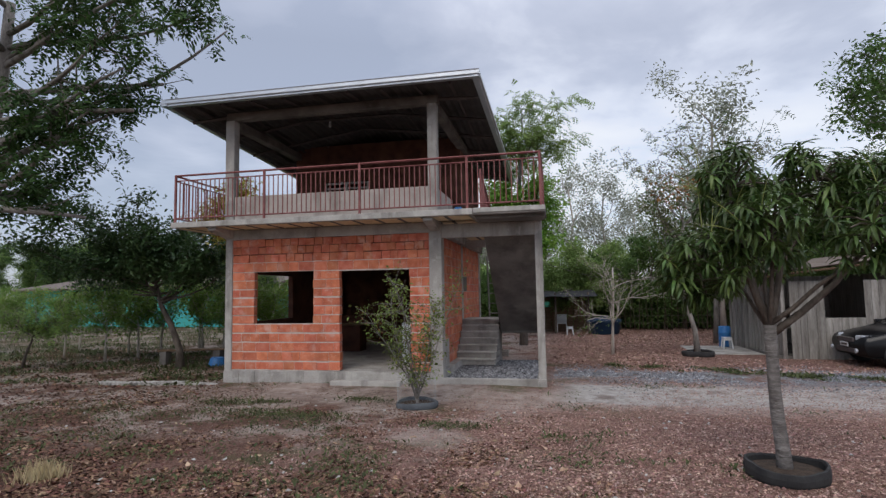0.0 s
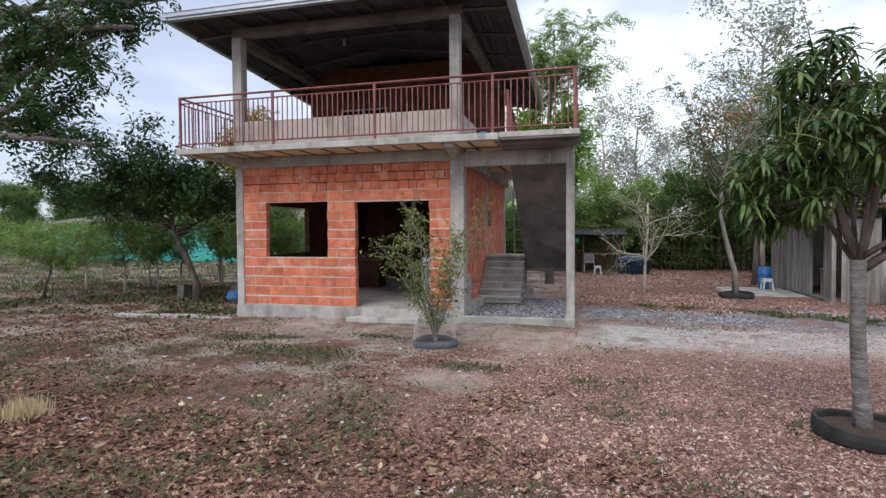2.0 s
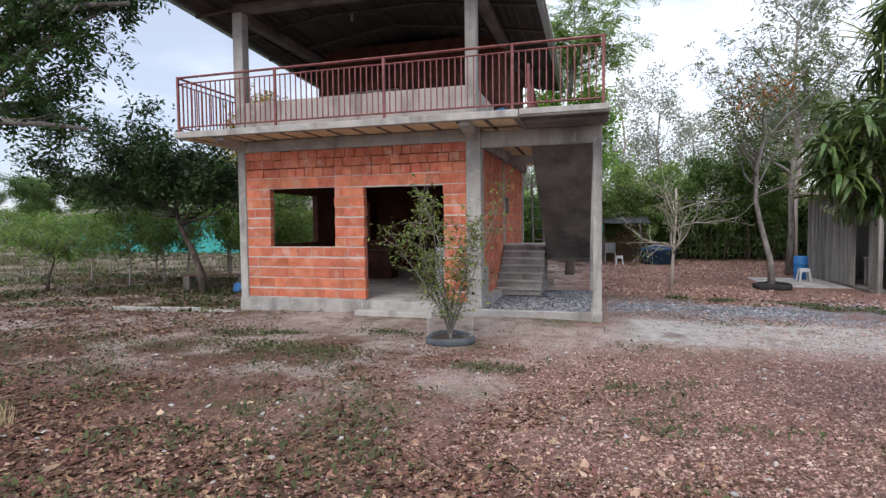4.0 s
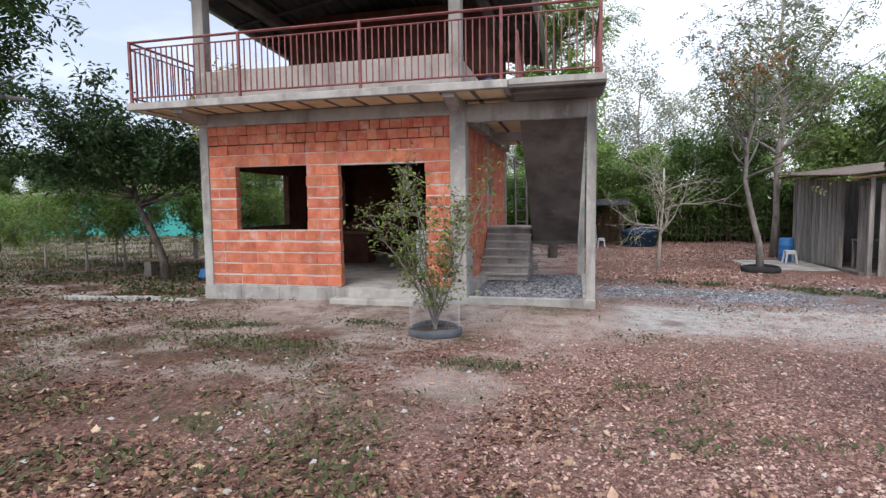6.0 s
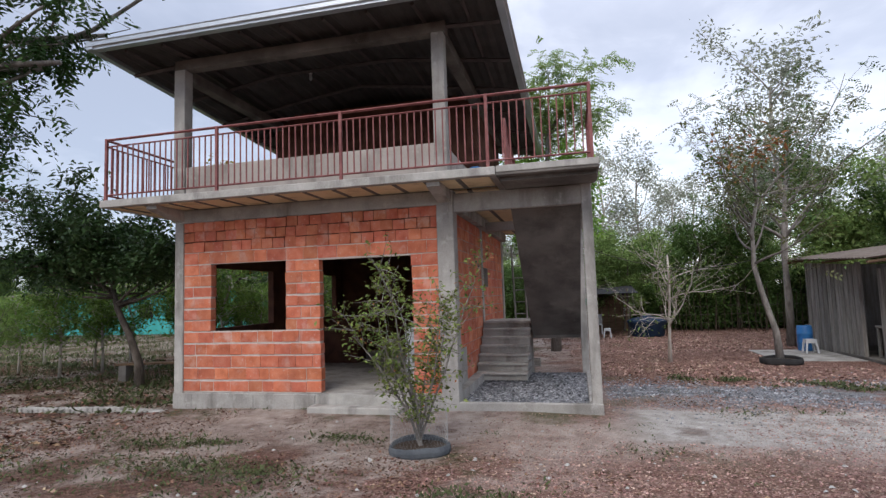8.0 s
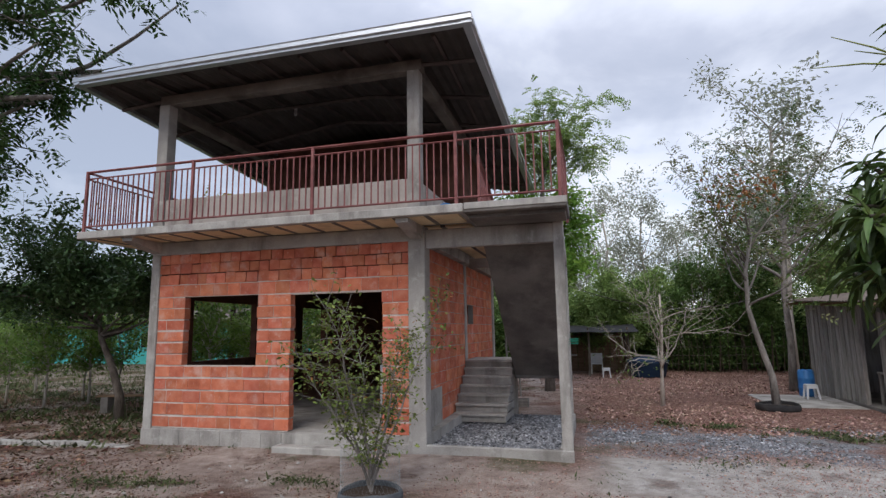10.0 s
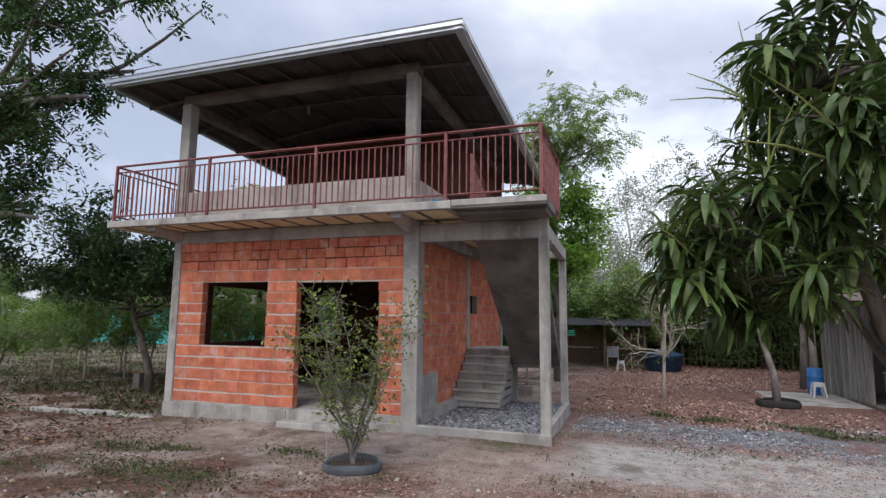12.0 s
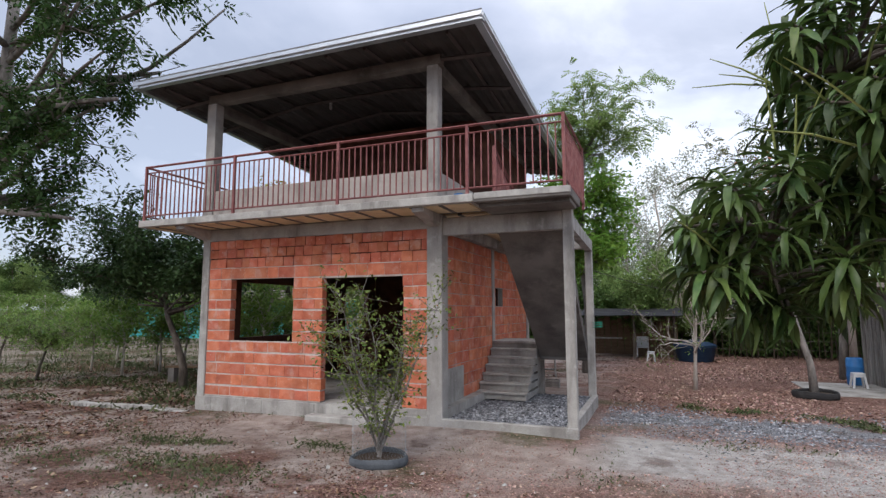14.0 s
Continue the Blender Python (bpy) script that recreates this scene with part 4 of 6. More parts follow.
# broad tree behind the shed
tree("broad_tree", "tall broad green tree behind the wooden shed", 13.2, 21.5, [(0, 0, 0), (0.1, 0, 2.5), (-0.1, 0, 5.0), (0.0, 0, 8.0), (0.2, 0, 10.5)], 0.22,
     lambda g: [(g.uniform(0.35, 1.0), d, g.uniform(2.0, 3.4)) for d in ring_dirs(18, 0.5, g)], (0.2, 8, 0.25, M_LEAF), 59, M_BARK, sub=5, twig=3)


def mango_leaf(L, w, bend):
    """A long drooping blade, folded along its rib, that grows along +x."""
    v, f = [], []
    n = 6
    for i in range(n + 1):
        u = i / n
        a = bend * u
        x, z = L * (u - 0.16 * a * u), -L * 0.40 * a * u
        half = w * 0.5 * math.sin(math.pi * min(1, 0.06 + 0.94 * u) ** 0.9) ** 0.8 if i < n else 0.001
        wave = 0.005 * math.sin(i * 2.1 + bend * 9)
        v += [(x, -half, z + half * 0.5 + wave), (x, 0, z), (x, half, z + half * 0.5 - wave)]
    for i in range(n):
        for k in (0, 1):
            a = i * 3 + k
            f.append((a, a + 1, a + 4, a + 3))
    return np.array(v), f


def mango(x, y):
    rng = random.Random(101)
    z = ground_z(x, y) - 0.03
    t = thing("mango_tree", "young mango tree with long drooping glossy leaves", "tree", (x, y, z))
    trunk = [(0.03, 0, 0), (0.015, 0, 0.3), (-0.012, 0, 0.62), (-0.02, 0.01, 0.9), (-0.025, 0, 1.2), (-0.03, 0, 1.48)]
    trunk_bm = bmesh.new()
    tube(trunk_bm, trunk, [0.08, 0.063, 0.059, 0.056, 0.055, 0.058], 14)
    fork = Vector(trunk[-1])
    # centre of each leafy lobe, its reach, number of shoots, how its limb bends
    lobes = [((-0.30, 0.05, 2.86), (0.42, 0.46, 0.48), 42, (-0.18, 0.0, 1.95)),
             ((0.56, 0.10, 2.90), (0.44, 0.46, 0.48), 48, (0.12, 0.05, 2.05)),
             ((1.18, 0.05, 2.74), (0.50, 0.52, 0.46), 48, (0.55, 0.0, 1.86)),
             ((-0.66, -0.10, 2.08), (0.42, 0.44, 0.42), 54, (-0.22, -0.02, 2.0)),
             ((-0.10, -0.40, 2.42), (0.46, 0.28, 0.36), 28, (-0.05, -0.2, 1.95)),
             ((0.20, 0.62, 2.30), (0.55, 0.35, 0.42), 24, (0.05, 0.3, 1.9)),
             ((0.74, -0.45, 2.38), (0.46, 0.33, 0.40), 32, (0.33, -0.2, 1.85)),
             ((-0.40, 0.45, 2.15), (0.42, 0.35, 0.40), 18, (-0.2, 0.2, 1.85))]
    tips = []
    for k, (c, r, n, via) in enumerate(lobes):
        c, via = Vector(c), Vector(via)
        s = fork - Vector((0, 0, 0.05 * (k % 3)))
        low = c - Vector((0, 0, r[2] * 0.4))
        pts = [s, s.lerp(via, 0.5) + Vector((0, 0, -0.02)), via, via.lerp(low, 0.5), low, c]
        thick = 1.0 if k < 4 else 0.62
        bm = bmesh.new()
        tube(bm, pts, [q * thick for q in (0.040, 0.034, 0.029, 0.024, 0.018, 0.011)], 8)
        for _ in range(n):
            d = Vector((rng.gauss(0, 1), rng.gauss(0, 1), rng.gauss(0, 1) + 0.1)).normalized()
            p = c + Vector((d.x * r[0], d.y * r[1], d.z * r[2])) * rng.uniform(0.62, 1.0)
            q = min(pts[3:], key=lambda s: (s - p).length)
            way = (p - q).normalized()
            tube(bm, [q, q.lerp(p, 0.5) + Vector((0, 0, 0.04)), p], [0.013, 0.010, 0.007], 5, False)
            tips.append((p, (way + Vector((0, 0, 0.6))).normalized()))
        part("limb", bm, M_BARK_DARK, t, smooth=True)
    part("trunk", trunk_bm, M_MANGO_BARK, t, smooth=True)
    shapes = [mango_leaf(L, w, b) for L, w, b in ((0.205, 0.034, 0.9), (0.23, 0.037, 1.2), (0.18, 0.033, 1.45), (0.22, 0.036, 1.0), (0.24, 0.038, 1.3), (0.19, 0.034, 0.7))]
    single = []
    for sv, sf in shapes:
        me = bpy.data.meshes.new("leaf")
        me.from_pydata([tuple(q) for q in sv], [], sf)
        me.materials.append(M_MANGO)
        me.shade_smooth()
        single.append(me)
    V, F, off, lone = [], [], 0, 0
    for p, way in tips:
        side = way.cross(Vector((0.3, 0.9, 0.1))).normalized()
        up = side.cross(way).normalized()
        n = rng.randrange(14, 21)
        young = rng.uniform(0.85, 1.12)
        for i in range(n):
            a = 2.4 * i + rng.uniform(-0.3, 0.3)
            e = radians(34 - 72 * i / n + rng.uniform(-12, 12))
            d = (side * math.cos(a) + up * math.sin(a)) * math.cos(e) + way * math.sin(e)
            d.z = max(d.z, -0.7)
            d.normalize()
            s = Vector((0, 0, 1)).cross(d)
            s = s.normalized() if s.length > 0.05 else side
            m = Matrix((d, s, d.cross(s))).transposed().to_4x4()
            m = Matrix.Translation(p - way * 0.006 * i) @ m @ Matrix.Rotation(radians(rng.uniform(-25, 25)), 4, "X") @ Matrix.Scale(young * rng.uniform(0.7, 1.0), 4)
            if (p.y < -0.36 or p.x < -1.05) and lone < 290:
                ob = new("leaf", single[lone % 6])
                ob.parent = t
                ob.matrix_basis = m
                lone += 1
                continue
            sv, sf = shapes[rng.randrange(6)]
            R = np.array(m.to_3x3())
            V.append(sv @ R.T + np.array(m.translation))
            F += [tuple(q + off for q in face) for face in sf]
            off += len(sv)
    V = np.concatenate(V)
    mesh_from("crown", V, F, M_MANGO, t, smooth=True)
    outer = [q for q in tips if q[0].x < -0.3 or q[0].y < -0.3]
    for i in range(22):
        p, way = outer[rng.randrange(len(outer))]
        bm = bmesh.new()
        L = rng.uniform(0.22, 0.42)
        d = (way + Vector((rng.uniform(-0.7, 0.3), rng.uniform(-0.6, 0.2), rng.uniform(-0.3, 0.5)))).normalized()
        tube(bm, [p, p + d * L * 0.5 + Vector((0, 0, 0.015)), p + d * L], [0.0055, 0.0045, 0.002], 4)
        part("flower_stalk", bm, M_MIDRIB, t, "pale yellow-green flower stalk")
    return t


mango(2.40, 5.27)


def shrub(x, y):
    rng = random.Random(9)
    t = thing("shrub", "multi-stemmed young shrub with small yellowish-green leaves", "shrub", (x, y, ground_z(x, y)))
    bm = bmesh.new()
    ends = []
    tube(bm, [(0, 0, -0.02), (0.01, 0, 0.12), (0, 0.01, 0.26)], [0.034, 0.027, 0.028], 8)
    for i in range(9):
        a = 2 * math.pi * i / 9 + rng.uniform(-0.3, 0.3)
        pts = limb_path((0.012 * math.cos(a), 0.012 * math.sin(a), 0.12 + 0.03 * (i % 5)), (math.cos(a) * 0.24, math.sin(a) * 0.24, 1), rng.uniform(1.6, 2.3), 8, 0.19, rng, 0.01)
        tube(bm, pts, [0.018 * (1 - 0.8 * k / 8) for k in range(9)], 5)
        for k in range(1, 9):
            for _ in range(2 if k < 3 else 4):
                d = Vector((rng.uniform(-1, 1), rng.uniform(-1, 1), rng.uniform(-0.1, 1.0)))
                q = limb_path(pts[k], d, rng.uniform(0.18, 0.46), 4, 0.25, rng)
                tube(bm, q, [0.006, 0.005, 0.004, 0.003, 0.002], 3, False)
                ends += q[1:]
    part("trunk", bm, M_BARK, t)
    leaf_mesh("leaves", ends, 0.062, 3, 0.05, M_LEAF_SHRUB, t, rng, 0.2, 0.5)
    leaf_mesh("reddish_leaves", [e for e in ends if rng.random() < 0.06], 0.05, 2, 0.05, M_LEAF_RUST, t, rng, 0.2, 0.5)
    return t


shrub(-2.16, 8.93)


def tyre_planter(x, y, r, h, mat, label, seed, soil=True):
    rng = random.Random(seed)
    t = thing("tyre_planter", label, "planter", (x, y, ground_z(x, y)), "tyre planters")
    bm = bmesh.new()
    n = 40
    prof = [(r * 0.93, -0.03), (r, 0.03), (r * 1.01, h * 0.6), (r * 0.985, h), (r * 0.93, h * 1.03), (r * 0.90, h * 0.9), (r * 0.90, 0.0)]
    rings = []
    for i in range(n):
        a = 2 * math.pi * i / n
        wob = 1 + 0.025 * math.sin(3 * a + seed) + 0.012 * math.sin(7 * a)
        up = 1 + 0.12 * math.sin(2 * a + seed * 2) + rng.uniform(-0.04, 0.04)
        rings.append([bm.verts.new((q * wob * math.cos(a), q * wob * math.sin(a), zz * up)) for q, zz in prof])
    k = len(prof)
    for i in range(n):
        A, B = rings[i], rings[(i + 1) % n]
        for j in range(k - 1):
            bm.faces.new((A[j], B[j], B[j + 1], A[j + 1]))
    part("tyre_ring", bm, mat, t, smooth=False)
    bm = bmesh.new()
    vs = [bm.verts.new((0.91 * r * math.cos(2 * math.pi * i / 24), 0.91 * r * math.sin(2 * math.pi * i / 24), h * 0.55)) for i in range(24)]
    c = bm.verts.new((0, 0, h * 0.75))
    for i in range(24):
        bm.faces.new((vs[i], vs[(i + 1) % 24], c))
    part("soil", bm, M_SOIL, t)
    return t


tyre_planter(2.44, 5.28, 0.36, 0.14, M_RUBBER, "black cut tyre filled with soil round the mango trunk", 1)
tp = tyre_planter(-2.16, 8.93, 0.37, 0.11, M_RUBBER_GREY, "weathered grey tyre ring with dark soil round the shrub", 2)
tyre_planter(4.46, 17.4, 0.46, 0.14, M_RUBBER, "black tyre planter round the slender tree", 3)

# chicken wire round the shrub
wire = thing("wire_guard", "loose cylinder of fine chicken wire round the shrub", "wire guard", (-2.16, 8.93, ground_z(-2.16, 8.93) + 0.05))
bm = bmesh.new()
nw = 46
for i in range(nw):
    for j in range(9):
        a0, a1 = 2 * math.pi * (i + 0.5 * (j % 2)) / nw, 2 * math.pi * (i + 0.5 * ((j + 1) % 2)) / nw
        for b0, b1 in ((a0, a1), (a0, a1 - 2 * math.pi / nw) if j % 2 == 0 else (a0, a1 + 2 * math.pi / nw)):
            p = (0.345 * math.cos(b0), 0.345 * math.sin(b0), 0.06 + j * 0.055)
            q = (0.345 * math.cos(b1), 0.345 * math.sin(b1), 0.06 + (j + 1) * 0.055)
            tube(bm, [p, q], [0.0009, 0.0009], 3, False)
part("mesh", bm, M_WIRE, wire)

# yellowish tree beyond the house
t, ends, g = tree("yellowing_tree", "round tree with yellowing orange-green foliage beyond the house", -12.6, 20.6, [(0, 0, 0), (0.1, 0, 1.8), (0.0, 0, 3.6), (0.1, 0, 5.2)], 0.14,
     lambda g: [(g.uniform(0.55, 1.0), d, g.uniform(1.4, 2.5)) for d in ring_dirs(18, 0.55, g)], (0.17, 16, 0.22, M_LEAF_YELLOW), 71, M_BARK_DARK, sub=5, twig=3)
leaf_mesh("rusty_leaves", [e for e in ends if g.random() < 0.3], 0.15, 7, 0.2, M_LEAF_RUST, t, g)


# woods behind: a few kinds, copied with their own turn and size
def wood_kind(name, label, h, seed, leaf, bark, rise=0.6, n=12, low=0.25, reach=0.26):
    g = random.Random(seed)
    return tree(name, label, 0, 0, [(0, 0, 0), (g.uniform(-0.1, 0.1), 0, h * 0.25), (g.uniform(-0.2, 0.2), 0.1, h * 0.5), (g.uniform(-0.3, 0.3), 0, h * 0.75), (0, 0, h)], 0.02 + h * 0.009,
                lambda q: [(q.uniform(low, 1.0), d, h * q.uniform(reach * 0.7, reach * 1.3)) for d in ring_dirs(n, rise, q)], leaf, seed, bark, sub=4, twig=3)[0]


kinds = [
    wood_kind("woodland_tree", "leafy green tree in the wood behind the yard", 5.0, 61, (0.17, 12, 0.26, M_LEAF_LIGHT), M_BARK_DARK, n=15),
    wood_kind("woodland_tree", "leafy dark green tree in the wood behind the yard", 5.6, 62, (0.17, 12, 0.26, M_LEAF), M_BARK_DARK, n=15),
    wood_kind("pale_tree", "thin pale half-leafless tree behind the wood", 7.6, 63, (0.16, 7, 0.28, M_LEAF_PALE), M_BARK_PALE, 0.9),
    wood_kind("bush", "leafy green bush at the yard's edge", 1.9, 64, (0.2, 5, 0.26, M_LEAF), M_BARK_DARK, 0.9, 10, 0.05, 0.42),
    wood_kind("sapling", "slim green sapling beyond the yard", 3.2, 65, (0.15, 4, 0.2, M_LEAF_BRIGHT), M_BARK_PALE, 0.7, 10, 0.3),
]
GROUPS = ("wood behind the yard", "wood behind the yard", "pale trees behind the wood", "bushes round the yard", "saplings beyond the yard")
rng = random.Random(77)
placed = [False] * len(kinds)


def plant(k, x, y, s=1.0):
    m = pose(x, y, ground_z(x, y) - 0.05, 0, 0, rng.uniform(0, 360))
    ob = copy_thing(kinds[k], m) if placed[k] else kinds[k]
    placed[k] = True
    ob.matrix_basis = m
    ob.scale = (s, s, s)
    ob["group"] = GROUPS[k]


for i in range(40):
    plant(0 if i % 3 else 1, -6 + i * 0.62 + rng.uniform(-0.5, 0.5), 30 + rng.uniform(-1.5, 2.5), rng.uniform(0.5, 0.85))
for i in range(44):
    plant(3, -7 + i * 0.56 + rng.uniform(-0.3, 0.3), 31.5 + rng.uniform(-2.0, 1.5), rng.uniform(0.9, 1.4))
for i in range(14):
    plant(2, -3 + i * 1.9 + rng.uniform(-0.8, 0.8), 35 + rng.uniform(-2, 3), rng.uniform(0.85, 1.15))
for i in range(9):
    plant(rng.randrange(2), 12 + i * 1.6 + rng.uniform(-0.5, 0.5), 25.5 + rng.uniform(-1.5, 2) - i * 0.8, rng.uniform(0.95, 1.3))
for i in range(9):
    plant(4, -34 + i * 1.1 + rng.uniform(-0.6, 0.6), 24.0 + rng.uniform(-3.0, 3.0), rng.uniform(0.6, 1.0))
for i in range(8):
    plant(4, -13.0 + (i % 4) * 1.15 + rng.uniform(-0.3, 0.3), 17.6 + 2.4 * (i // 4) + rng.uniform(-0.8, 0.8), rng.uniform(0.7, 1.05))
for i in range(5):
    plant(1, -13 + i * 1.4 + rng.uniform(-0.5, 0.5), 23.5 + rng.uniform(-1.5, 1.5), rng.uniform(0.5, 0.7))
for i in range(40):
    plant(0 if i % 4 == 0 else 1, -60 + i * 1.5 + rng.uniform(-0.8, 0.8), 45 + rng.uniform(-4, 8), rng.uniform(0.9, 1.25))


for i in range(26):
    plant(3, -58 + i * 2.0 + rng.uniform(-0.8, 0.8), 40.5 + rng.uniform(-1.5, 1.5), rng.uniform(0.75, 1.2))
for i in range(16):
    plant(3, 3.2 + i * 0.85 + rng.uniform(-0.3, 0.3), 29.2 + rng.uniform(-0.4, 0.6), rng.uniform(0.55, 0.85))
plant(2, 7.4, 25.5, 1.25)
plant(0, 9.4, 27.0, 1.25)
for i in range(36):
    plant(i % 2, -125 + i * 2.3 + rng.uniform(-0.8, 0.8), 58 + rng.uniform(-5, 9), rng.uniform(1.2, 1.7))
for x, y, size in ((-14.1, 14.7, 0.8), (-13.9, 15.9, 0.78), (-13.4, 16.4, 0.85), (-14.9, 16.6, 0.8), (-16.4, 15.4, 0.72), (-12.6, 17.6, 0.85), (-17.8, 17.4, 0.8)):
    plant(4, x, y, size)
# yellow-green feathery tree at the yard's edge
for x, y, k, seed in ((-15.5, 13.1, 0.9, 83), (-21.5, 15.5, 1.0, 84)):
    tree("feathery_tree", "small yellow-green feathery tree with a crooked leaning trunk", x, y, [(0, 0, 0), (0.12 * k, 0, 0.5 * k), (0.35 * k, 0, 0.95 * k), (0.4 * k, 0, 1.35 * k)], 0.05 * k,
         lambda g: [(g.uniform(0.7, 1.0), d, k * g.uniform(0.8, 1.35)) for d in ring_dirs(12, 0.55, g)], (0.30, 1, 0.10, M_LEAF_BRIGHT), seed, M_BARK_DARK, sub=4, twig=3, pairs=6, leaflet=0.11, droop=0.35, thin=2)[0]["group"] = "feathery trees at the yard's edge"

# ---- outbuildings ----
shed = thing("shed", "weathered grey board shed with a sheet roof", "shed", (0, 0, 0))
SZ = -0.42
board_mesh = {}


def board(x, y, z0, z1, along, w, parent):
    key = (along, round(z1 - z0, 2), round(w, 2))
    if key not in board_mesh:
        bm = bmesh.new()
        if along == "y":
            box(bm, -0.012, 0.012, -w / 2 + 0.004, w / 2 - 0.004, 0, z1 - z0, 0.003)
        else:
            box(bm, -w / 2 + 0.004, w / 2 - 0.004, -0.012, 0.012, 0, z1 - z0, 0.003)
        board_mesh[key] = link("board", bm, M_PLANK, parent)
        ob = board_mesh[key]
    else:
        ob = new("board", board_mesh[key].data)
        ob.parent = parent
    ob.location = (x, y, z0)
    ob.rotation_euler = (0, 0, radians(rng.uniform(-2, 2)))


def line_x(y):
    return 6.42 + (20.7 - y) * 0.075


y = 18.25
while y < 20.8:
    w = rng.choice((0.18, 0.22, 0.25))
    board(line_x(y + w / 2), y + w / 2, SZ, 1.95 + 0.06 * (y - 18.2), "y", w, shed)
    y += w
for y in (16.95, 17.15, 17.35):
    board(line_x(y), y, SZ, 1.8, "y", 0.21, shed)
x = 6.85
while x < 9.6:
    w = rng.choice((0.18, 0.22, 0.25))
    board(x + w / 2, 16.85, SZ, 0.75 if 7.6 < x < 8.7 else 1.8, "x", w, shed)
    x += w
for x, y in ((6.68, 16.9), (6.60, 18.2), (6.42, 20.8), (9.6, 16.9), (9.6, 20.8)):
    part("corner_post", boxed(x - 0.05, x + 0.05, y - 0.05, y + 0.05, SZ, 2.0, 0.005), M_PLANK, shed)
part("back_wall", boxed(6.4, 9.6, 20.8, 20.84, SZ, 2.0, 0), M_PLANK, shed)
part("end_wall", boxed(9.6, 9.64, 16.9, 20.84, SZ, 2.0, 0), M_PLANK, shed)
part("shed_floor", boxed(6.5, 9.6, 16.95, 20.8, SZ, -0.34, 0), M_CONC_DARK, shed)
rv, rf = [], []
n = 120
for j in range(8):
    for i in range(n):
        yy = 16.4 + 4.9 * i / (n - 1)
        xx = 6.02 + 3.98 * j / 7
        zz = 1.98 + 0.11 * (xx - 5.7) + 0.13 * (yy - 16.4) * 0.35 + 0.018 * math.cos(i * math.pi / 2)
        rv.append((xx, yy, zz))
for j in range(7):
    for i in range(n - 1):
        rf.append((j * n + i, j * n + i + 1, (j + 1) * n + i + 1, (j + 1) * n + i))
ob = mesh_from("roof_sheet", rv, rf, M_TILE, shed)
md = ob.modifiers.new("thick", "SOLIDIFY")
md.thickness = 0.015
for yy in (16.5, 18.8, 21.2):
    bm = bmesh.new()
    tube(bm, [(6.05, yy, 1.93 + 0.045 * (yy - 16.4)), (9.9, yy, 2.36 + 0.045 * (yy - 16.4))], [0.035, 0.035], 5)
    part("roof_beam", bm, M_WOOD, shed)
tb = thing("table", "rough wooden table inside the shed doorway", "table", (7.3, 17.8, -0.34))
part("tabletop", boxed(-0.5, 0.5, -0.3, 0.3, 0.72, 0.76, 0.004), M_PLANK, tb)
for sx in (-0.45, 0.45):
    for sy in (-0.25, 0.25):
        part("leg", boxed(sx - 0.03, sx + 0.03, sy - 0.03, sy + 0.03, 0, 0.72, 0.003), M_PLANK, tb)
structure("cement_pad", boxed(4.55, 6.45, 17.75, 20.4, -0.46, -0.385, 0.01), M_CONC, "worn cement pad beside the shed", "pad")


def lathe(bm, prof, n=28):
    rings = [[bm.verts.new((r * math.cos(2 * math.pi * i / n), r * math.sin(2 * math.pi * i / n), z)) for i in range(n)] for r, z in prof]
    for A, B in zip(rings, rings[1:]):
        for i in range(n):
            bm.faces.new((A[i], A[(i + 1) % n], B[(i + 1) % n], B[i]))
    bm.faces.new(list(reversed(rings[0])))
    bm.faces.new(rings[-1])


drum = thing("drum", "blue plastic drum standing beside the shed", "drum", (5.98, 20.15, -0.385))
bm = bmesh.new()
lathe(bm, [(0.25, 0), (0.275, 0.03), (0.28, 0.24), (0.295, 0.26), (0.28, 0.28), (0.28, 0.52), (0.295, 0.54), (0.28, 0.56), (0.275, 0.74), (0.25, 0.79), (0.235, 0.80), (0.23, 0.77)])
part("body", bm, M_BLUE, drum, smooth=True)
bm = bmesh.new()
lathe(bm, [(0.04, 0.765), (0.04, 0.80), (0.035, 0.805)], 12)
part("bung", bm, M_BLUE, drum)


def stool(x, y, z, label):
    s = thing("stool", label, "stool", (x, y, z), "white plastic stools")
    bm = bmesh.new()
    box(bm, -0.16, 0.16, -0.16, 0.16, 0.42, 0.455, 0.012)
    part("seat", bm, M_WHITE, s)
    for sx in (-1, 1):
        for sy in (-1, 1):
            bm = bmesh.new()
            vs = box(bm, -0.028, 0.028, -0.028, 0.028, 0, 0.42, 0.005)
            for v in vs:
                k = 1 - v.co.z / 0.42
                v.co.x += sx * (0.125 + 0.05 * k)
                v.co.y += sy * (0.125 + 0.05 * k)
            part("leg", bm, M_WHITE, s)
    for sx in (-1, 1):
        part("apron", boxed(sx * 0.145 - 0.01, sx * 0.145 + 0.01, -0.13, 0.13, 0.33, 0.42, 0.003), M_WHITE, s)
        part("apron", boxed(-0.13, 0.13, sx * 0.145 - 0.01, sx * 0.145 + 0.01, 0.33, 0.42, 0.003), M_WHITE, s)
    s.scale = (0.82, 0.82, 0.82)
    return s


stool(5.86, 19.5, -0.385, "white plastic stool beside the blue drum")
stool(0.85, 25.6, ground_z(0.85, 25.6), "white plastic stool at the open shelter")
drum.scale = (0.70, 0.70, 0.88)
chair = thing("chair", "white plastic armchair at the open shelter", "chair", (0.5, 27.4, ground_z(0.5, 27.4)))
part("seat", boxed(-0.24, 0.24, -0.22, 0.24, 0.40, 0.43, 0.01), M_WHITE, chair)
part("backrest", boxed(-0.24, 0.24, 0.22, 0.26, 0.43, 0.85, 0.01), M_WHITE, chair)
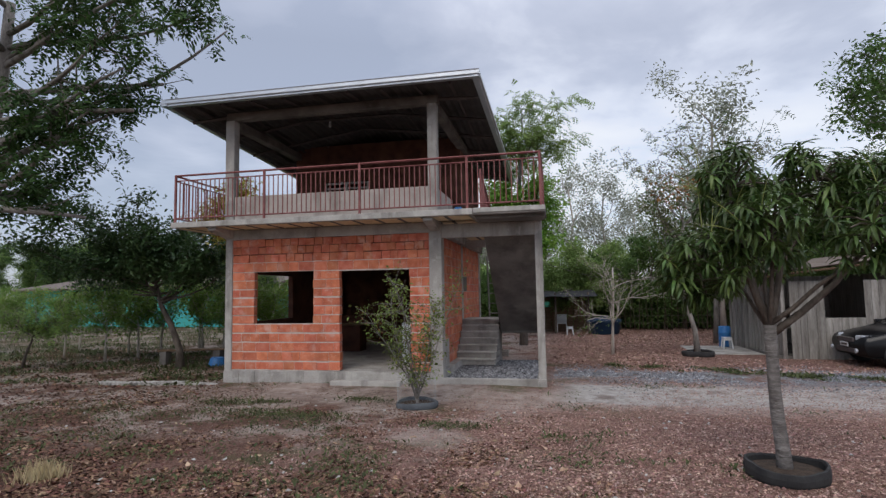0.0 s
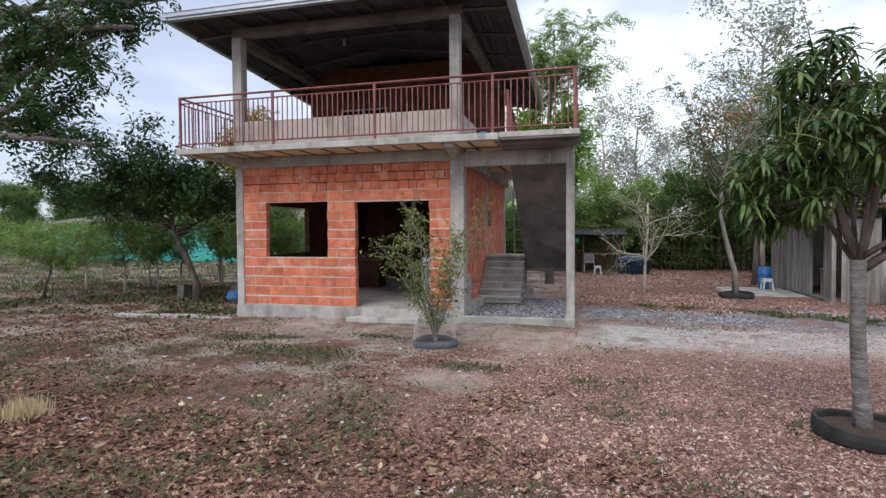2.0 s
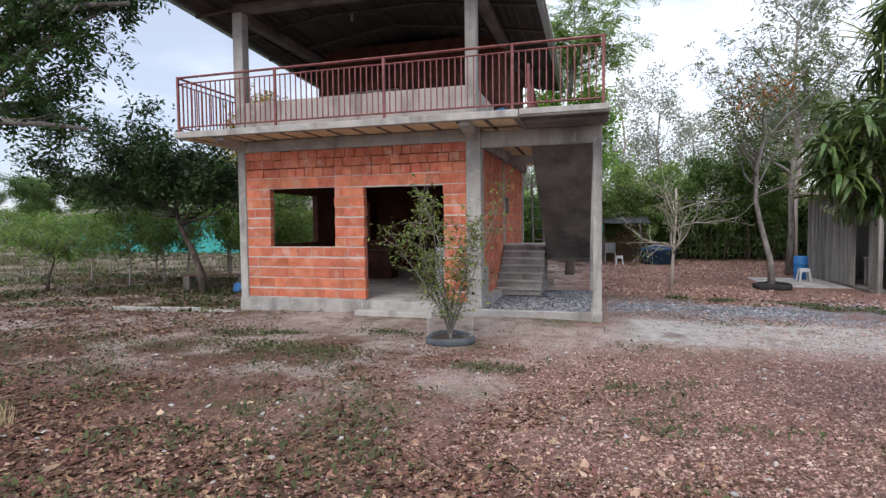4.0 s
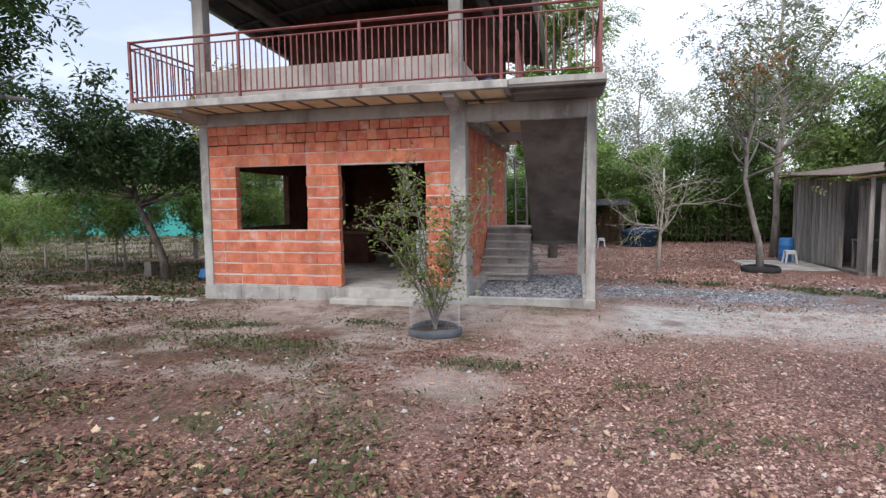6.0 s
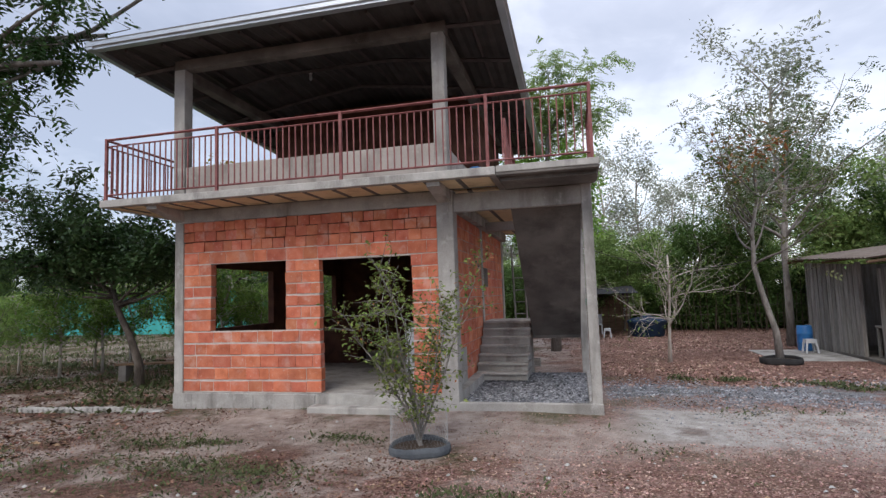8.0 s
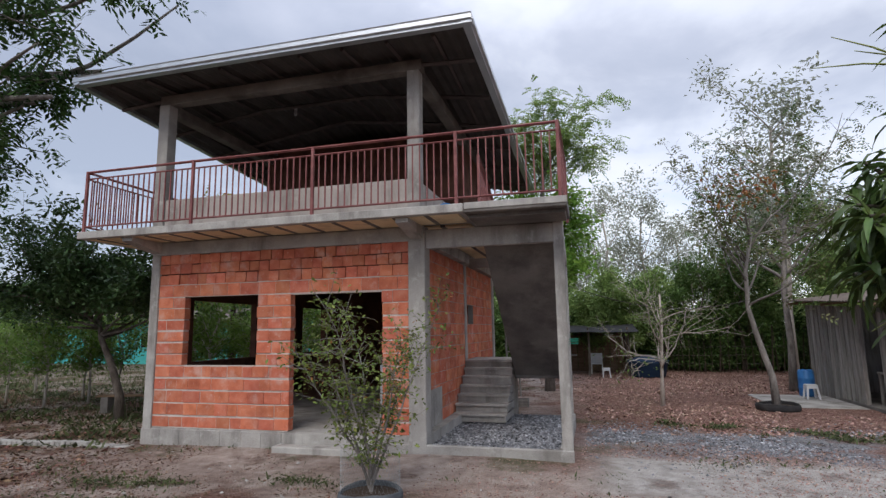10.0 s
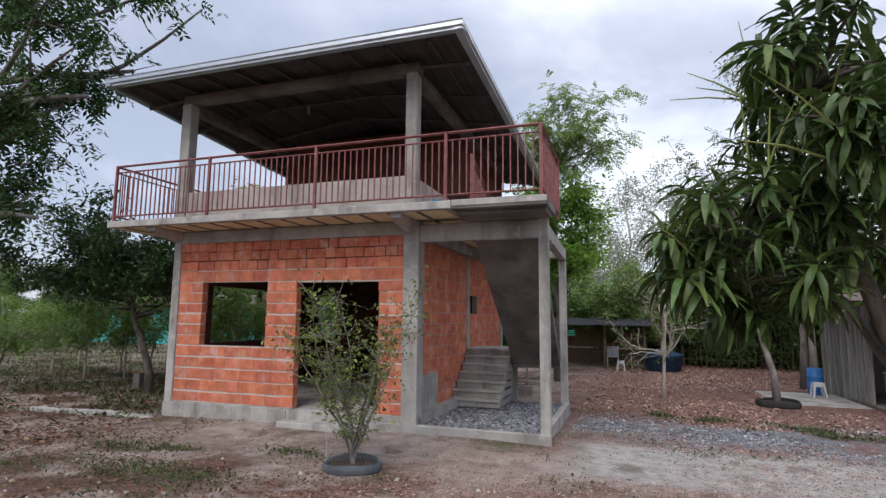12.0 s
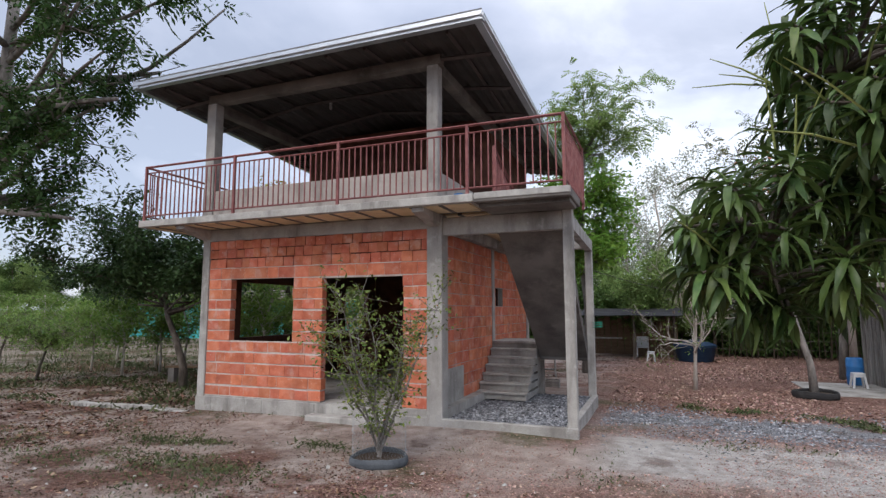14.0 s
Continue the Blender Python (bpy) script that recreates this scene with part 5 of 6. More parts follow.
for sx in (-0.22, 0.22):
    for sy in (-0.2, 0.22):
        part("leg", boxed(sx - 0.02, sx + 0.02, sy - 0.02, sy + 0.02, 0, 0.40, 0.003), M_WHITE, chair)
    part("armrest", boxed(sx - 0.025, sx + 0.025, -0.2, 0.24, 0.62, 0.65, 0.005), M_WHITE, chair)

tank = thing("water_tank", "dark blue round water tank with a domed lid", "tank", (2.45, 26.2, ground_z(2.45, 26.2)))
bm = bmesh.new()
lathe(bm, [(0.6, 0), (0.64, 0.05), (0.74, 0.52), (0.78, 0.56), (0.78, 0.60)])
part("body", bm, M_BLUE_DARK, tank, smooth=True)
bm = bmesh.new()
lathe(bm, [(0.79, 0.60), (0.78, 0.64), (0.5, 0.74), (0.2, 0.79), (0.18, 0.84), (0.05, 0.85)])
part("lid", bm, M_BLUE_DARK, tank, smooth=True)

hut = thing("open_shelter", "dark open lean-to shelter on rough poles with a tarp", "shelter", (0, 0, 0))
for x, y in ((-1.6, 26.4), (0.2, 26.5), (1.75, 26.4), (-1.6, 28.6), (1.75, 28.6)):
    bm = bmesh.new()
    z = ground_z(x, y)
    tube(bm, [(x, y, z - 0.05), (x + 0.03, y, z + 1.0), (x, y + 0.02, z + 1.95)], [0.06, 0.05, 0.05], 6)
    part("pole", bm, M_BARK_DARK, hut)
bm = bmesh.new()
bmesh.ops.create_grid(bm, x_segments=16, y_segments=10, size=0.5)
for v in bm.verts:
    x, y = v.co.x * 4.2 + 0.05, v.co.y * 3.0 + 27.4
    v.co = (x, y, 1.52 + 0.10 * (27.4 - y) * -1 + 0.06 * noise.noise((x * 1.3, y * 1.3, 2)))
bmesh.ops.solidify(bm, geom=bm.faces[:], thickness=0.02)
part("tarp", bm, M_TARP, hut, "sagging dark tarp roof")
zb = ground_z(0, 28.6)
for i in range(13):
    x = -1.7 + i * 0.28
    part("plank", boxed(x, x + 0.26, 28.6, 28.63, zb - 0.05, zb + 1.5 + 0.08 * (i % 3), 0.003), M_WOOD, hut)
part("workbench", boxed(-1.5, -0.3, 26.7, 27.3, zb + 0.75, zb + 0.80, 0.004), M_PLANK, hut)

fence = thing("fence", "dark fence of thin poles and wire along the wood", "fence", (0, 0, 0), kind="structure")
for i in range(64):
    x = 3.4 + i * 0.22 + rng.uniform(-0.05, 0.05)
    y = 28.3 - 0.014 * i
    bm = bmesh.new()
    z = ground_z(x, y)
    h = rng.uniform(1.3, 2.3)
    tube(bm, [(x, y, z - 0.05), (x + rng.uniform(-0.12, 0.12), y, z + h)], [0.04 if i % 9 == 0 else 0.017, 0.012], 5)
    part("pole", bm, M_SOIL, fence)
for h in (0.35, 0.7, 1.05):
    bm = bmesh.new()
    tube(bm, [(3.4 + i * 1.4, 28.3 - 0.0875 * i, ground_z(3.4 + i * 1.4, 28.2) + h) for i in range(11)], [0.008] * 11, 4)
    part("wire", bm, M_STEEL, fence)

teal = thing("turquoise_house", "long low turquoise house beyond the trees", "house", (0, 0, 0))
tz = ground_z(-26, 31)
part("wall", boxed(-36, -17.5, 31, 36, tz - 0.3, tz + 2.5, 0), M_TEAL, teal)
bm = bmesh.new()
vs = box(bm, -36.5, -17, 30.4, 36.6, tz + 2.5, tz + 2.62)
for v in vs:
    if v.co.y > 35:
        v.co.z += 0.9
part("roof", bm, M_TILE, teal)
for x in (-33, -29.5, -26, -22.5, -19.5):
    w = part("window", boxed(x - 0.6, x + 0.6, 30.95, 31.01, tz + 0.95, tz + 1.95, 0.01), M_TEAL, teal)
    part("pane", boxed(x - 0.52, x - 0.03, 30.93, 30.96, tz + 1.02, tz + 1.88, 0), M_GLASS_DARK, w)
    part("pane", boxed(x + 0.03, x + 0.52, 30.93, 30.96, tz + 1.02, tz + 1.88, 0), M_GLASS_DARK, w)

# bench under the shade tree
bench = thing("bench", "rough wooden plank bench on block legs", "bench", (0, 0, 0))
bz = ground_z(-10.8, 14.5)
part("leg", boxed(-11.68, -11.45, 14.2, 14.45, bz - 0.03, bz + 0.42, 0.01), M_CONC_DARK, bench)
part("leg", boxed(-10.15, -9.92, 14.65, 14.9, bz - 0.03, bz + 0.42, 0.01), M_CONC_DARK, bench)
bm = bmesh.new()
box(bm, -1.0, 1.0, -0.14, 0.14, 0, 0.05, 0.006, Matrix.Translation((-10.8, 14.55, bz + 0.42)) @ Matrix.Rotation(0.28, 4, "Z"))
part("seat_plank", bm, M_WOOD, bench)
tub = thing("tub", "small blue plastic tub upside down on a block", "tub", (-9.85, 14.45, ground_z(-9.85, 14.45)))
bm = bmesh.new()
lathe(bm, [(0.26, 0.0), (0.26, 0.04), (0.2, 0.22), (0.18, 0.24)], 20)
part("body", bm, M_BLUE, tub)

# ladder behind the house's corner
lad = thing("ladder", "dark wooden ladder leaning behind the house corner", "ladder", (0, 0, 0))
for x in (-2.06, -1.72):
    bm = bmesh.new()
    tube(bm, [(x, 19.2, -0.42), (x, 18.6, 2.9)], [0.03, 0.03], 4)
    part("stile", bm, M_PLANK, lad)
for i in range(9):
    f = (i + 0.7) / 9.4
    bm = bmesh.new()
    tube(bm, [(-2.06, 19.2 - 0.6 * f, -0.42 + 3.32 * f), (-1.72, 19.2 - 0.6 * f, -0.42 + 3.32 * f)], [0.018, 0.018], 4)
    part("rung", bm, M_PLANK, lad)

# inside the ground floor
counter = thing("counter", "small brick counter with a wooden slab top", "counter", (0, 0, 0))
# counter brick has the indoor shade in its colour as well
part("base", boxed(-6.45, -5.48, 15.0, 15.55, -0.055, 0.72, 0.006), M_BRICK_SHADED, counter)
part("top", boxed(-6.6, -5.36, 14.9, 15.6, 0.72, 0.77, 0.006), M_WOOD, counter)
part("backing", boxed(-6.45, -5.5, 15.45, 15.57, 0.77, 1.0, 0.004), M_BRICK_SHADED, counter)
lock = thing("metal_cabinet", "narrow pale grey metal cabinet inside the doorway", "cabinet", (-3.25, 12.6, -0.055))
part("body", boxed(-0.19, 0.19, -0.15, 0.15, 0, 0.98, 0.008), M_GALV, lock)
part("door", boxed(-0.175, 0.175, -0.162, -0.15, 0.03, 0.95, 0.003), M_GALV, lock)

# bare bulb under the terrace roof and odds on the balcony
bulb = thing("light_bulb", "bare bulb in a white socket under the roof", "light bulb", (-5.3, 12.4, roof_z(-5.3, 12.4) - 0.02))
bm = bmesh.new()
lathe(bm, [(0.03, -0.16), (0.032, -0.09), (0.02, -0.07)], 12)
part("socket", bm, M_WHITE, bulb)
bm = bmesh.new()
lathe(bm, [(0.01, -0.29), (0.035, -0.26), (0.038, -0.22), (0.028, -0.18), (0.024, -0.16)], 14)
part("glass", bm, M_LAMP_GLASS, bulb, smooth=True)
bm = bmesh.new()
tube(bm, [(0, 0, -0.07), (0, 0, 0.0)], [0.006, 0.006], 5)
part("flex", bm, M_STEEL, bulb)
tin = thing("paint_tin", "small blue metal tin standing on the balcony edge", "tin", (-1.62, 10.5, 3.335))
bm = bmesh.new()
lathe(bm, [(0.085, 0), (0.085, 0.075), (0.08, 0.08)], 20)
part("body", bm, M_BLUE, tin)
part("lid", boxed(-0.04, 0.04, -0.04, 0.04, 0.08, 0.088, 0.002), M_GALV, tin)

# green cord tied round the rear post
cord = thing("green_cord", "green cord wound round the rear concrete post", "cord", (0.02, 14.58, 0))
for z in (1.22, 1.27, 1.31):
    bm = bmesh.new()
    s = 0.092
    tube(bm, [(-s, -s, z), (s, -s, z + 0.01), (s, s, z + 0.02), (-s, s, z + 0.01), (-s, -s, z)], [0.006] * 5, 5)
    part("loop", bm, M_GREEN_CORD, cord)
stone_crate = thing("crate", "low wooden crate on the ground behind the stairs", "crate", (-1.45, 17.2, ground_z(-1.45, 17.2)))
stone_crate.scale = (0.62, 0.62, 0.62)
for i in range(4):
    part("slat", boxed(-0.3, 0.3, -0.2, -0.185, 0.03 + i * 0.08, 0.09 + i * 0.08, 0.002), M_PLANK, stone_crate)
    part("slat", boxed(-0.3, 0.3, 0.185, 0.2, 0.03 + i * 0.08, 0.09 + i * 0.08, 0.002), M_PLANK, stone_crate)
for sx in (-0.29, 0.29):
    part("end_panel", boxed(sx - 0.01, sx + 0.01, -0.185, 0.185, 0, 0.36, 0.002), M_PLANK, stone_crate)


# cable from the house to the slender tree
cable = thing("cable", "thin dark cable slung from the house to a tree", "cable", (0, 0, 0))
bm = bmesh.new()
tube(bm, [(-0.1 + 4.2 * f, 14.6 + 2.6 * f, 2.45 - 0.35 * math.sin(math.pi * f) - 0.3 * f) for f in (i / 12 for i in range(13))], [0.006] * 13, 4)
part("wire", bm, M_STEEL, cable)


# ---- parked car ----
def car(x, y):
    z = ground_z(x, y)
    c = thing("car", "black parked hatchback beside the shed", "car", (x, y, z))
    # side outline from nose (-x) to tail
    low = [(-2.0, 0.42), (-2.03, 0.62), (-1.92, 0.78), (-1.2, 0.95), (-0.95, 0.99), (-0.3, 1.40), (0.1, 1.47), (1.0, 1.45), (1.55, 1.30), (1.85, 1.0), (2.0, 0.9), (2.02, 0.5), (1.95, 0.28), (-1.9, 0.25)]
    bm = bmesh.new()
    rings = []
    for yy, s in ((-0.86, 0.0), (-0.80, 1.0), (0.80, 1.0), (0.86, 0.0)):
        ring = []
        for px, pz in low:
            inset = 0.16 * max(0, pz - 0.95) / 0.5
            sy = math.copysign(abs(yy) - inset, yy)
            k = 0.97 if s == 0 else 1.0
            ring.append(bm.verts.new((px * k, sy, 0.75 + (pz - 0.75) * k)))
        rings.append(ring)
    m = len(low)
    for A, B in zip(rings, rings[1:]):
        for i in range(m):
            bm.faces.new((A[i], A[(i + 1) % m], B[(i + 1) % m], B[i]))
    bm.faces.new(rings[0])
    bm.faces.new(list(reversed(rings[-1])))
    bmesh.ops.bevel(bm, geom=[e for e in bm.edges], offset=0.035, segments=2, affect="EDGES")
    part("body", bm, M_CAR, c, smooth=True)
    bm = bmesh.new()
    v = [bm.verts.new(q) for q in ((-0.93, -0.68, 1.03), (-0.93, 0.68, 1.03), (-0.33, 0.58, 1.405), (-0.33, -0.58, 1.405))]
    bm.faces.new(v)
    bmesh.ops.solidify(bm, geom=bm.faces[:], thickness=0.015)
    part("windscreen", bm, M_GLASS_DARK, c)
    for s in (-1, 1):
        bm = bmesh.new()
        v = [bm.verts.new((px, s * (0.865 - 0.16 * max(0, pz - 0.95) / 0.5), pz)) for px, pz in ((-0.8, 1.02), (1.45, 1.02), (1.2, 1.33), (-0.22, 1.36))]
        bm.faces.new(v)
        bmesh.ops.solidify(bm, geom=bm.faces[:], thickness=0.012)
        part("side_window", bm, M_GLASS_DARK, c)
        bm = bmesh.new()
        box(bm, -2.02, -1.70, s * 0.62 - 0.2, s * 0.62 + 0.2, 0.66, 0.80, 0.03, Matrix.Rotation(0.0, 4, "Z"))
        for q in bm.verts:
            q.co.x += 0.18 * (abs(q.co.y) - 0.42) / 0.4
        part("headlight", bm, M_LAMP_GLASS, c, "clear glass headlight")
        bm = bmesh.new()
        lathe(bm, [(0.05, 0), (0.06, 0.03), (0.05, 0.05)], 14)
        bmesh.ops.transform(bm, matrix=Matrix.Translation((-2.06, s * 0.62, 0.42)) @ Matrix.Rotation(-math.pi / 2, 4, "Y"), verts=bm.verts)
        part("fog_lamp", bm, M_LAMP_GLASS, c)
        for wx in (-1.28, 1.3):
            bm = bmesh.new()
            lathe(bm, [(0.19, -0.1), (0.29, -0.1), (0.315, -0.06), (0.315, 0.06), (0.29, 0.1), (0.19, 0.1)], 26)
            bmesh.ops.transform(bm, matrix=Matrix.Translation((wx, s * 0.79, 0.315)) @ Matrix.Rotation(math.pi / 2, 4, "X"), verts=bm.verts)
            wh = part("wheel", bm, M_RUBBER, c)
            bm = bmesh.new()
            lathe(bm, [(0.20, -0.02), (0.20, 0.02), (0.05, 0.035), (0.04, 0.04)], 20)
            bmesh.ops.transform(bm, matrix=Matrix.Translation((wx, s * 0.885, 0.315)) @ Matrix.Rotation(-s * math.pi / 2, 4, "X"), verts=bm.verts)
            part("rim", bm, M_CHROME, wh, "silver wheel rim")
        bm = bmesh.new()
        box(bm, -0.85, -0.65, s * 0.95 - 0.07, s * 0.95 + 0.07, 1.0, 1.13, 0.03)
        part("mirror", bm, M_CAR, c)
    part("grille", boxed(-2.055, -2.0, -0.4, 0.4, 0.62, 0.72, 0.01), M_STEEL, c)
    part("lower_grille", boxed(-2.045, -1.98, -0.5, 0.5, 0.34, 0.46, 0.01), M_STEEL, c)
    part("chrome_strip", boxed(-2.062, -2.05, -0.4, 0.4, 0.715, 0.735, 0.002), M_CHROME, c)
    pl = part("plate", boxed(-2.075, -2.06, -0.2, 0.2, 0.49, 0.60, 0.003), M_WHITE, c)
    part("plate_bar", boxed(-2.08, -2.074, -0.15, 0.15, 0.525, 0.57, 0), M_STEEL, pl)
    return c


car(9.75, 15.75)

# ---- ground cover ----
def scatter(name, label, category, pts, sizes, mat, shape, seed):
    """One mesh of many small pieces of the given shape, each turned and tipped."""
    sv, sf = shape
    sv = np.array(sv, float)
    g = np.random.RandomState(seed)
    n = len(pts)
    a = g.uniform(0, 2 * np.pi, n)
    tip = g.normal(0, 0.35, (n, 2))
    ca, sa = np.cos(a), np.sin(a)
    P = np.array(pts)
    v = np.repeat(sv[None], n, axis=0) * (np.array(sizes)[:, None, None]) * g.uniform(0.7, 1.3, (n, 1, 3))
    x = v[:, :, 0] * ca[:, None] - v[:, :, 1] * sa[:, None]
    y = v[:, :, 0] * sa[:, None] + v[:, :, 1] * ca[:, None]
    z = v[:, :, 2] + x * tip[:, :1] + y * tip[:, 1:]
    out = np.stack([x, y, z], axis=2) + P[:, None, :]
    k, f = len(sv), np.array(sf)
    idx = (np.arange(n)[:, None, None] * k + f[None]).reshape(-1)
    me = bpy.data.meshes.new(name)
    me.vertices.add(n * k)
    me.vertices.foreach_set("co", out.astype(np.float32).ravel())
    me.loops.add(len(idx))
    me.loops.foreach_set("vertex_index", idx.astype(np.int32))
    w = f.shape[1]
    me.polygons.add(n * len(f))
    me.polygons.foreach_set("loop_start", np.arange(0, len(idx), w, dtype=np.int32))
    me.update(calc_edges=True)
    me.materials.append(mat)
    return tagged(new(name, me), label, category, kind="stuff")


STONE = ([(1, 0, 0.1), (0.2, 0.9, 0), (-0.9, 0.3, 0.1), (-0.3, -0.9, 0), (0.1, 0.1, 0.65), (0.5, -0.4, 0.5)], [(0, 1, 4), (1, 2, 4), (2, 3, 4), (3, 5, 4), (3, 0, 5), (0, 4, 5)])
CURL = ([(-1, 0, 0.05), (-0.1, 0.42, 0.28), (1, 0.05, 0.22), (0, -0.42, 0.2), (0, 0, 0.02)], [(0, 4, 1), (1, 4, 2), (2, 4, 3), (3, 4, 0)])
BLADE = ([(-0.05, 0, 0), (0.05, 0, 0), (0.28, 0.1, 1.0)], [(0, 1, 2)])
WEED = ([(-1, 0, 0.3), (0, 0.5, 0.9), (1, 0, 1.4), (0, -0.5, 0.8)], [(0, 1, 2), (0, 2, 3)])
gr = random.Random(303)


def inside_house(x, y):
    return (-7.4 < x < 0.15 and 10.9 < y < 18.2) or (-4.6 < x < -2.95 and y > 10.65 and y < 11.0)


def spots(n, pick):
    out = []
    while len(out) < n:
        x, y = pick()
        if not inside_house(x, y):
            out.append((x, y, ground_z(x, y)))
    return out


def near():
    d = 1.2 + 11.5 * gr.random() ** 1.3
    a = radians(gr.uniform(-58, 42))
    return 0.3 + d * math.sin(a), 0.4 + d * math.cos(a)


def gravelly():
    while True:
        x, y = near()
        f = noise.noise((x * 0.5, y * 0.5, 1.3)) + 0.45 * (x + 0.7) - (1.9 if abs(y - 10.7) < 0.9 and x > 0 else 0) - 0.3 * max(0.0, 4.8 - y)
        if f > gr.uniform(-1.0, 0.6):
            return x, y


def littered():
    while True:
        x, y = near()
        f = 1.3 * noise.noise((x * 0.9, y * 0.9, 5.3)) + 0.5 * noise.noise((x * 2.4, y * 2.4, 1.3)) - 0.2 * (x + 1.0) - (0.5 if 9.4 < y < 11 else 0) + 0.22 * max(0.0, 5.2 - y) - (0.35 if x < -1 and y > 5.5 else 0)
        if f > gr.uniform(-0.2, 0.8):
            return x, y


pts = spots(110000, gravelly)
scatter("pebbles", "loose reddish pebbles strewn over the yard", "gravel", pts, [0.0045 + 0.015 * gr.random() ** 3 for _ in pts], M_STONE, STONE, 1)
pts = spots(1300, near)
scatter("pale_pebbles", "scattered pale stones in the yard", "gravel", pts, [0.008 + 0.028 * gr.random() ** 3 for _ in pts], M_CONC_LIGHT, STONE, 2)
pts = spots(62000, littered)
scatter("leaf_litter", "dry brown fallen leaves on the ground", "leaf litter", pts, [(0.012 + 0.034 * gr.random() ** 2) * (1.0 if p[1] < 6.0 else 0.75) for p in pts], M_LITTER, CURL, 3)
pts = spots(15000, lambda: (gr.uniform(-20, -7.0), gr.uniform(7.5, 19)))
scatter("side_litter", "dry brown leaves under the trees beside the house", "leaf litter", pts, [0.025 + 0.045 * gr.random() ** 2 for _ in pts], M_LITTER, CURL, 14)
pts = [p for p in spots(16000, lambda: (gr.uniform(-22, -7.5), gr.uniform(10.5, 20))) if noise.noise((p[0] * 0.5, p[1] * 0.7, 6.2)) > 0.02]
scatter("side_weeds", "patches of low green weeds beside the house", "weeds", pts, [0.025 + 0.05 * gr.random() ** 2 for _ in pts], M_GRASS, WEED, 15)
pts = spots(600, lambda: (gr.uniform(-7, 0.5), gr.uniform(1.4, 7.0)))
scatter("large_dry_leaves", "large curled tan leaves fallen on the ground", "leaf litter", pts, [0.025 + 0.04 * gr.random() ** 2 for _ in pts], M_DRY_LEAF, CURL, 13)
pts = [(gr.uniform(-2.26, -0.05), gr.uniform(11.07, 14.5), -0.225) for _ in range(9000)]
scatter("crushed_stone", "grey crushed stone under the stairs", "gravel", pts, [0.012 + 0.026 * gr.random() for _ in pts], M_STONE_GREY, STONE, 4)
pts = [(x, y, ground_z(x, y)) for x, y in ((gr.uniform(0.2, 8.5), 13.2 + gr.gauss(0, 0.85)) for _ in range(14000)) if noise.noise((x * 0.7, y * 1.2, 4.4)) + 0.3 * noise.noise((x * 2, y * 2, 8)) > gr.uniform(-0.35, 0.25)]
scatter("drive_stone", "grey crushed stone spread over the drive", "gravel", pts, [0.01 + 0.018 * gr.random() for _ in pts], M_STONE_GREY, STONE, 5)
tufts = [(-5.7, 8.75, 0.55), (-5.0, 8.9, 0.4), (-3.9, 7.7, 0.9), (-4.6, 7.9, 0.7), (-3.3, 9.4, 0.5), (-1.2, 7.3, 0.5), (-2.6, 5.2, 1.0), (-4.4, 4.6, 1.2), (-5.6, 6.0, 1.1), (-3.6, 9.9, 0.35), (1.4, 9.4, 0.35), (3.6, 7.4, 0.9), (-7.2, 7.6, 1.2), (-1.4, 6.0, 0.5), (2.7, 14.8, 0.6), (1.7, 3.6, 0.5), (-2.2, 3.6, 0.8)]
pts = []
for x, y, r in tufts:
    for _ in range(int(230 * r)):
        c = (x + gr.gauss(0, r * 0.85), y + gr.gauss(0, r * 0.45))
        if not inside_house(*c):
            pts.append((c[0], c[1], ground_z(*c)))
scatter("grass", "low patchy green grass and weeds", "grass", pts, [0.02 + 0.05 * gr.random() ** 2 for _ in pts], M_GRASS, BLADE, 6)
pts = []
while len(pts) < 13000:
    c = near()
    f = noise.noise((c[0] * 0.75, c[1] * 1.15, 2.9)) + 0.45 * noise.noise((c[0] * 2.6, c[1] * 2.6, 6.1)) - 0.07 * (c[0] + 2.5) - (0.45 if c[1] > 8.2 and c[0] < 0 else 0)
    if not inside_house(*c) and f > gr.uniform(-0.1, 0.6):
        pts.append((c[0], c[1], ground_z(*c) + 0.022 * gr.random()))
for x, y, r in tufts[:6]:
    for _ in range(int(900 * r)):
        c = (x + gr.gauss(0, r * 0.6), y + gr.gauss(0, r * 0.25))
        if not inside_house(*c):
            pts.append((c[0], c[1], ground_z(*c) + 0.03 * gr.random()))
scatter("weeds", "small-leaved green weeds in patches", "weeds", pts, [0.010 + 0.022 * gr.random() ** 2 for _ in pts], M_GRASS, WEED, 9)
pts = []
for _ in range(26000):
    x, y = gr.uniform(-34, -9), gr.uniform(13.2, 30)
    if noise.noise((x * 0.4, y * 0.4, 9)) > -0.1:
        pts.append((x, y, ground_z(x, y)))
scatter("rough_grass", "rough green grass beyond the yard", "grass", pts, [0.08 + 0.2 * gr.random() ** 2 for _ in pts], M_GRASS, BLADE, 7)
pts = []
while len(pts) < 4800:
    x, y = gr.uniform(-2.5, 9.5), gr.uniform(14.2, 28)
    if not inside_house(x, y) and noise.noise((x * 0.6, y * 0.9, 3.7)) + 0.5 * noise.noise((x * 2.1, y * 2.1, 0.4)) > gr.uniform(-0.3, 0.5) and not (4.5 < x < 10 and 16.8 < y < 20.9):
        pts.append((x, y, ground_z(x, y)))
scatter("yard_litter", "dry leaves strewn over the back yard", "leaf litter", pts, [0.02 + 0.04 * gr.random() ** 2 for _ in pts], M_LITTER, CURL, 10)
pts = []
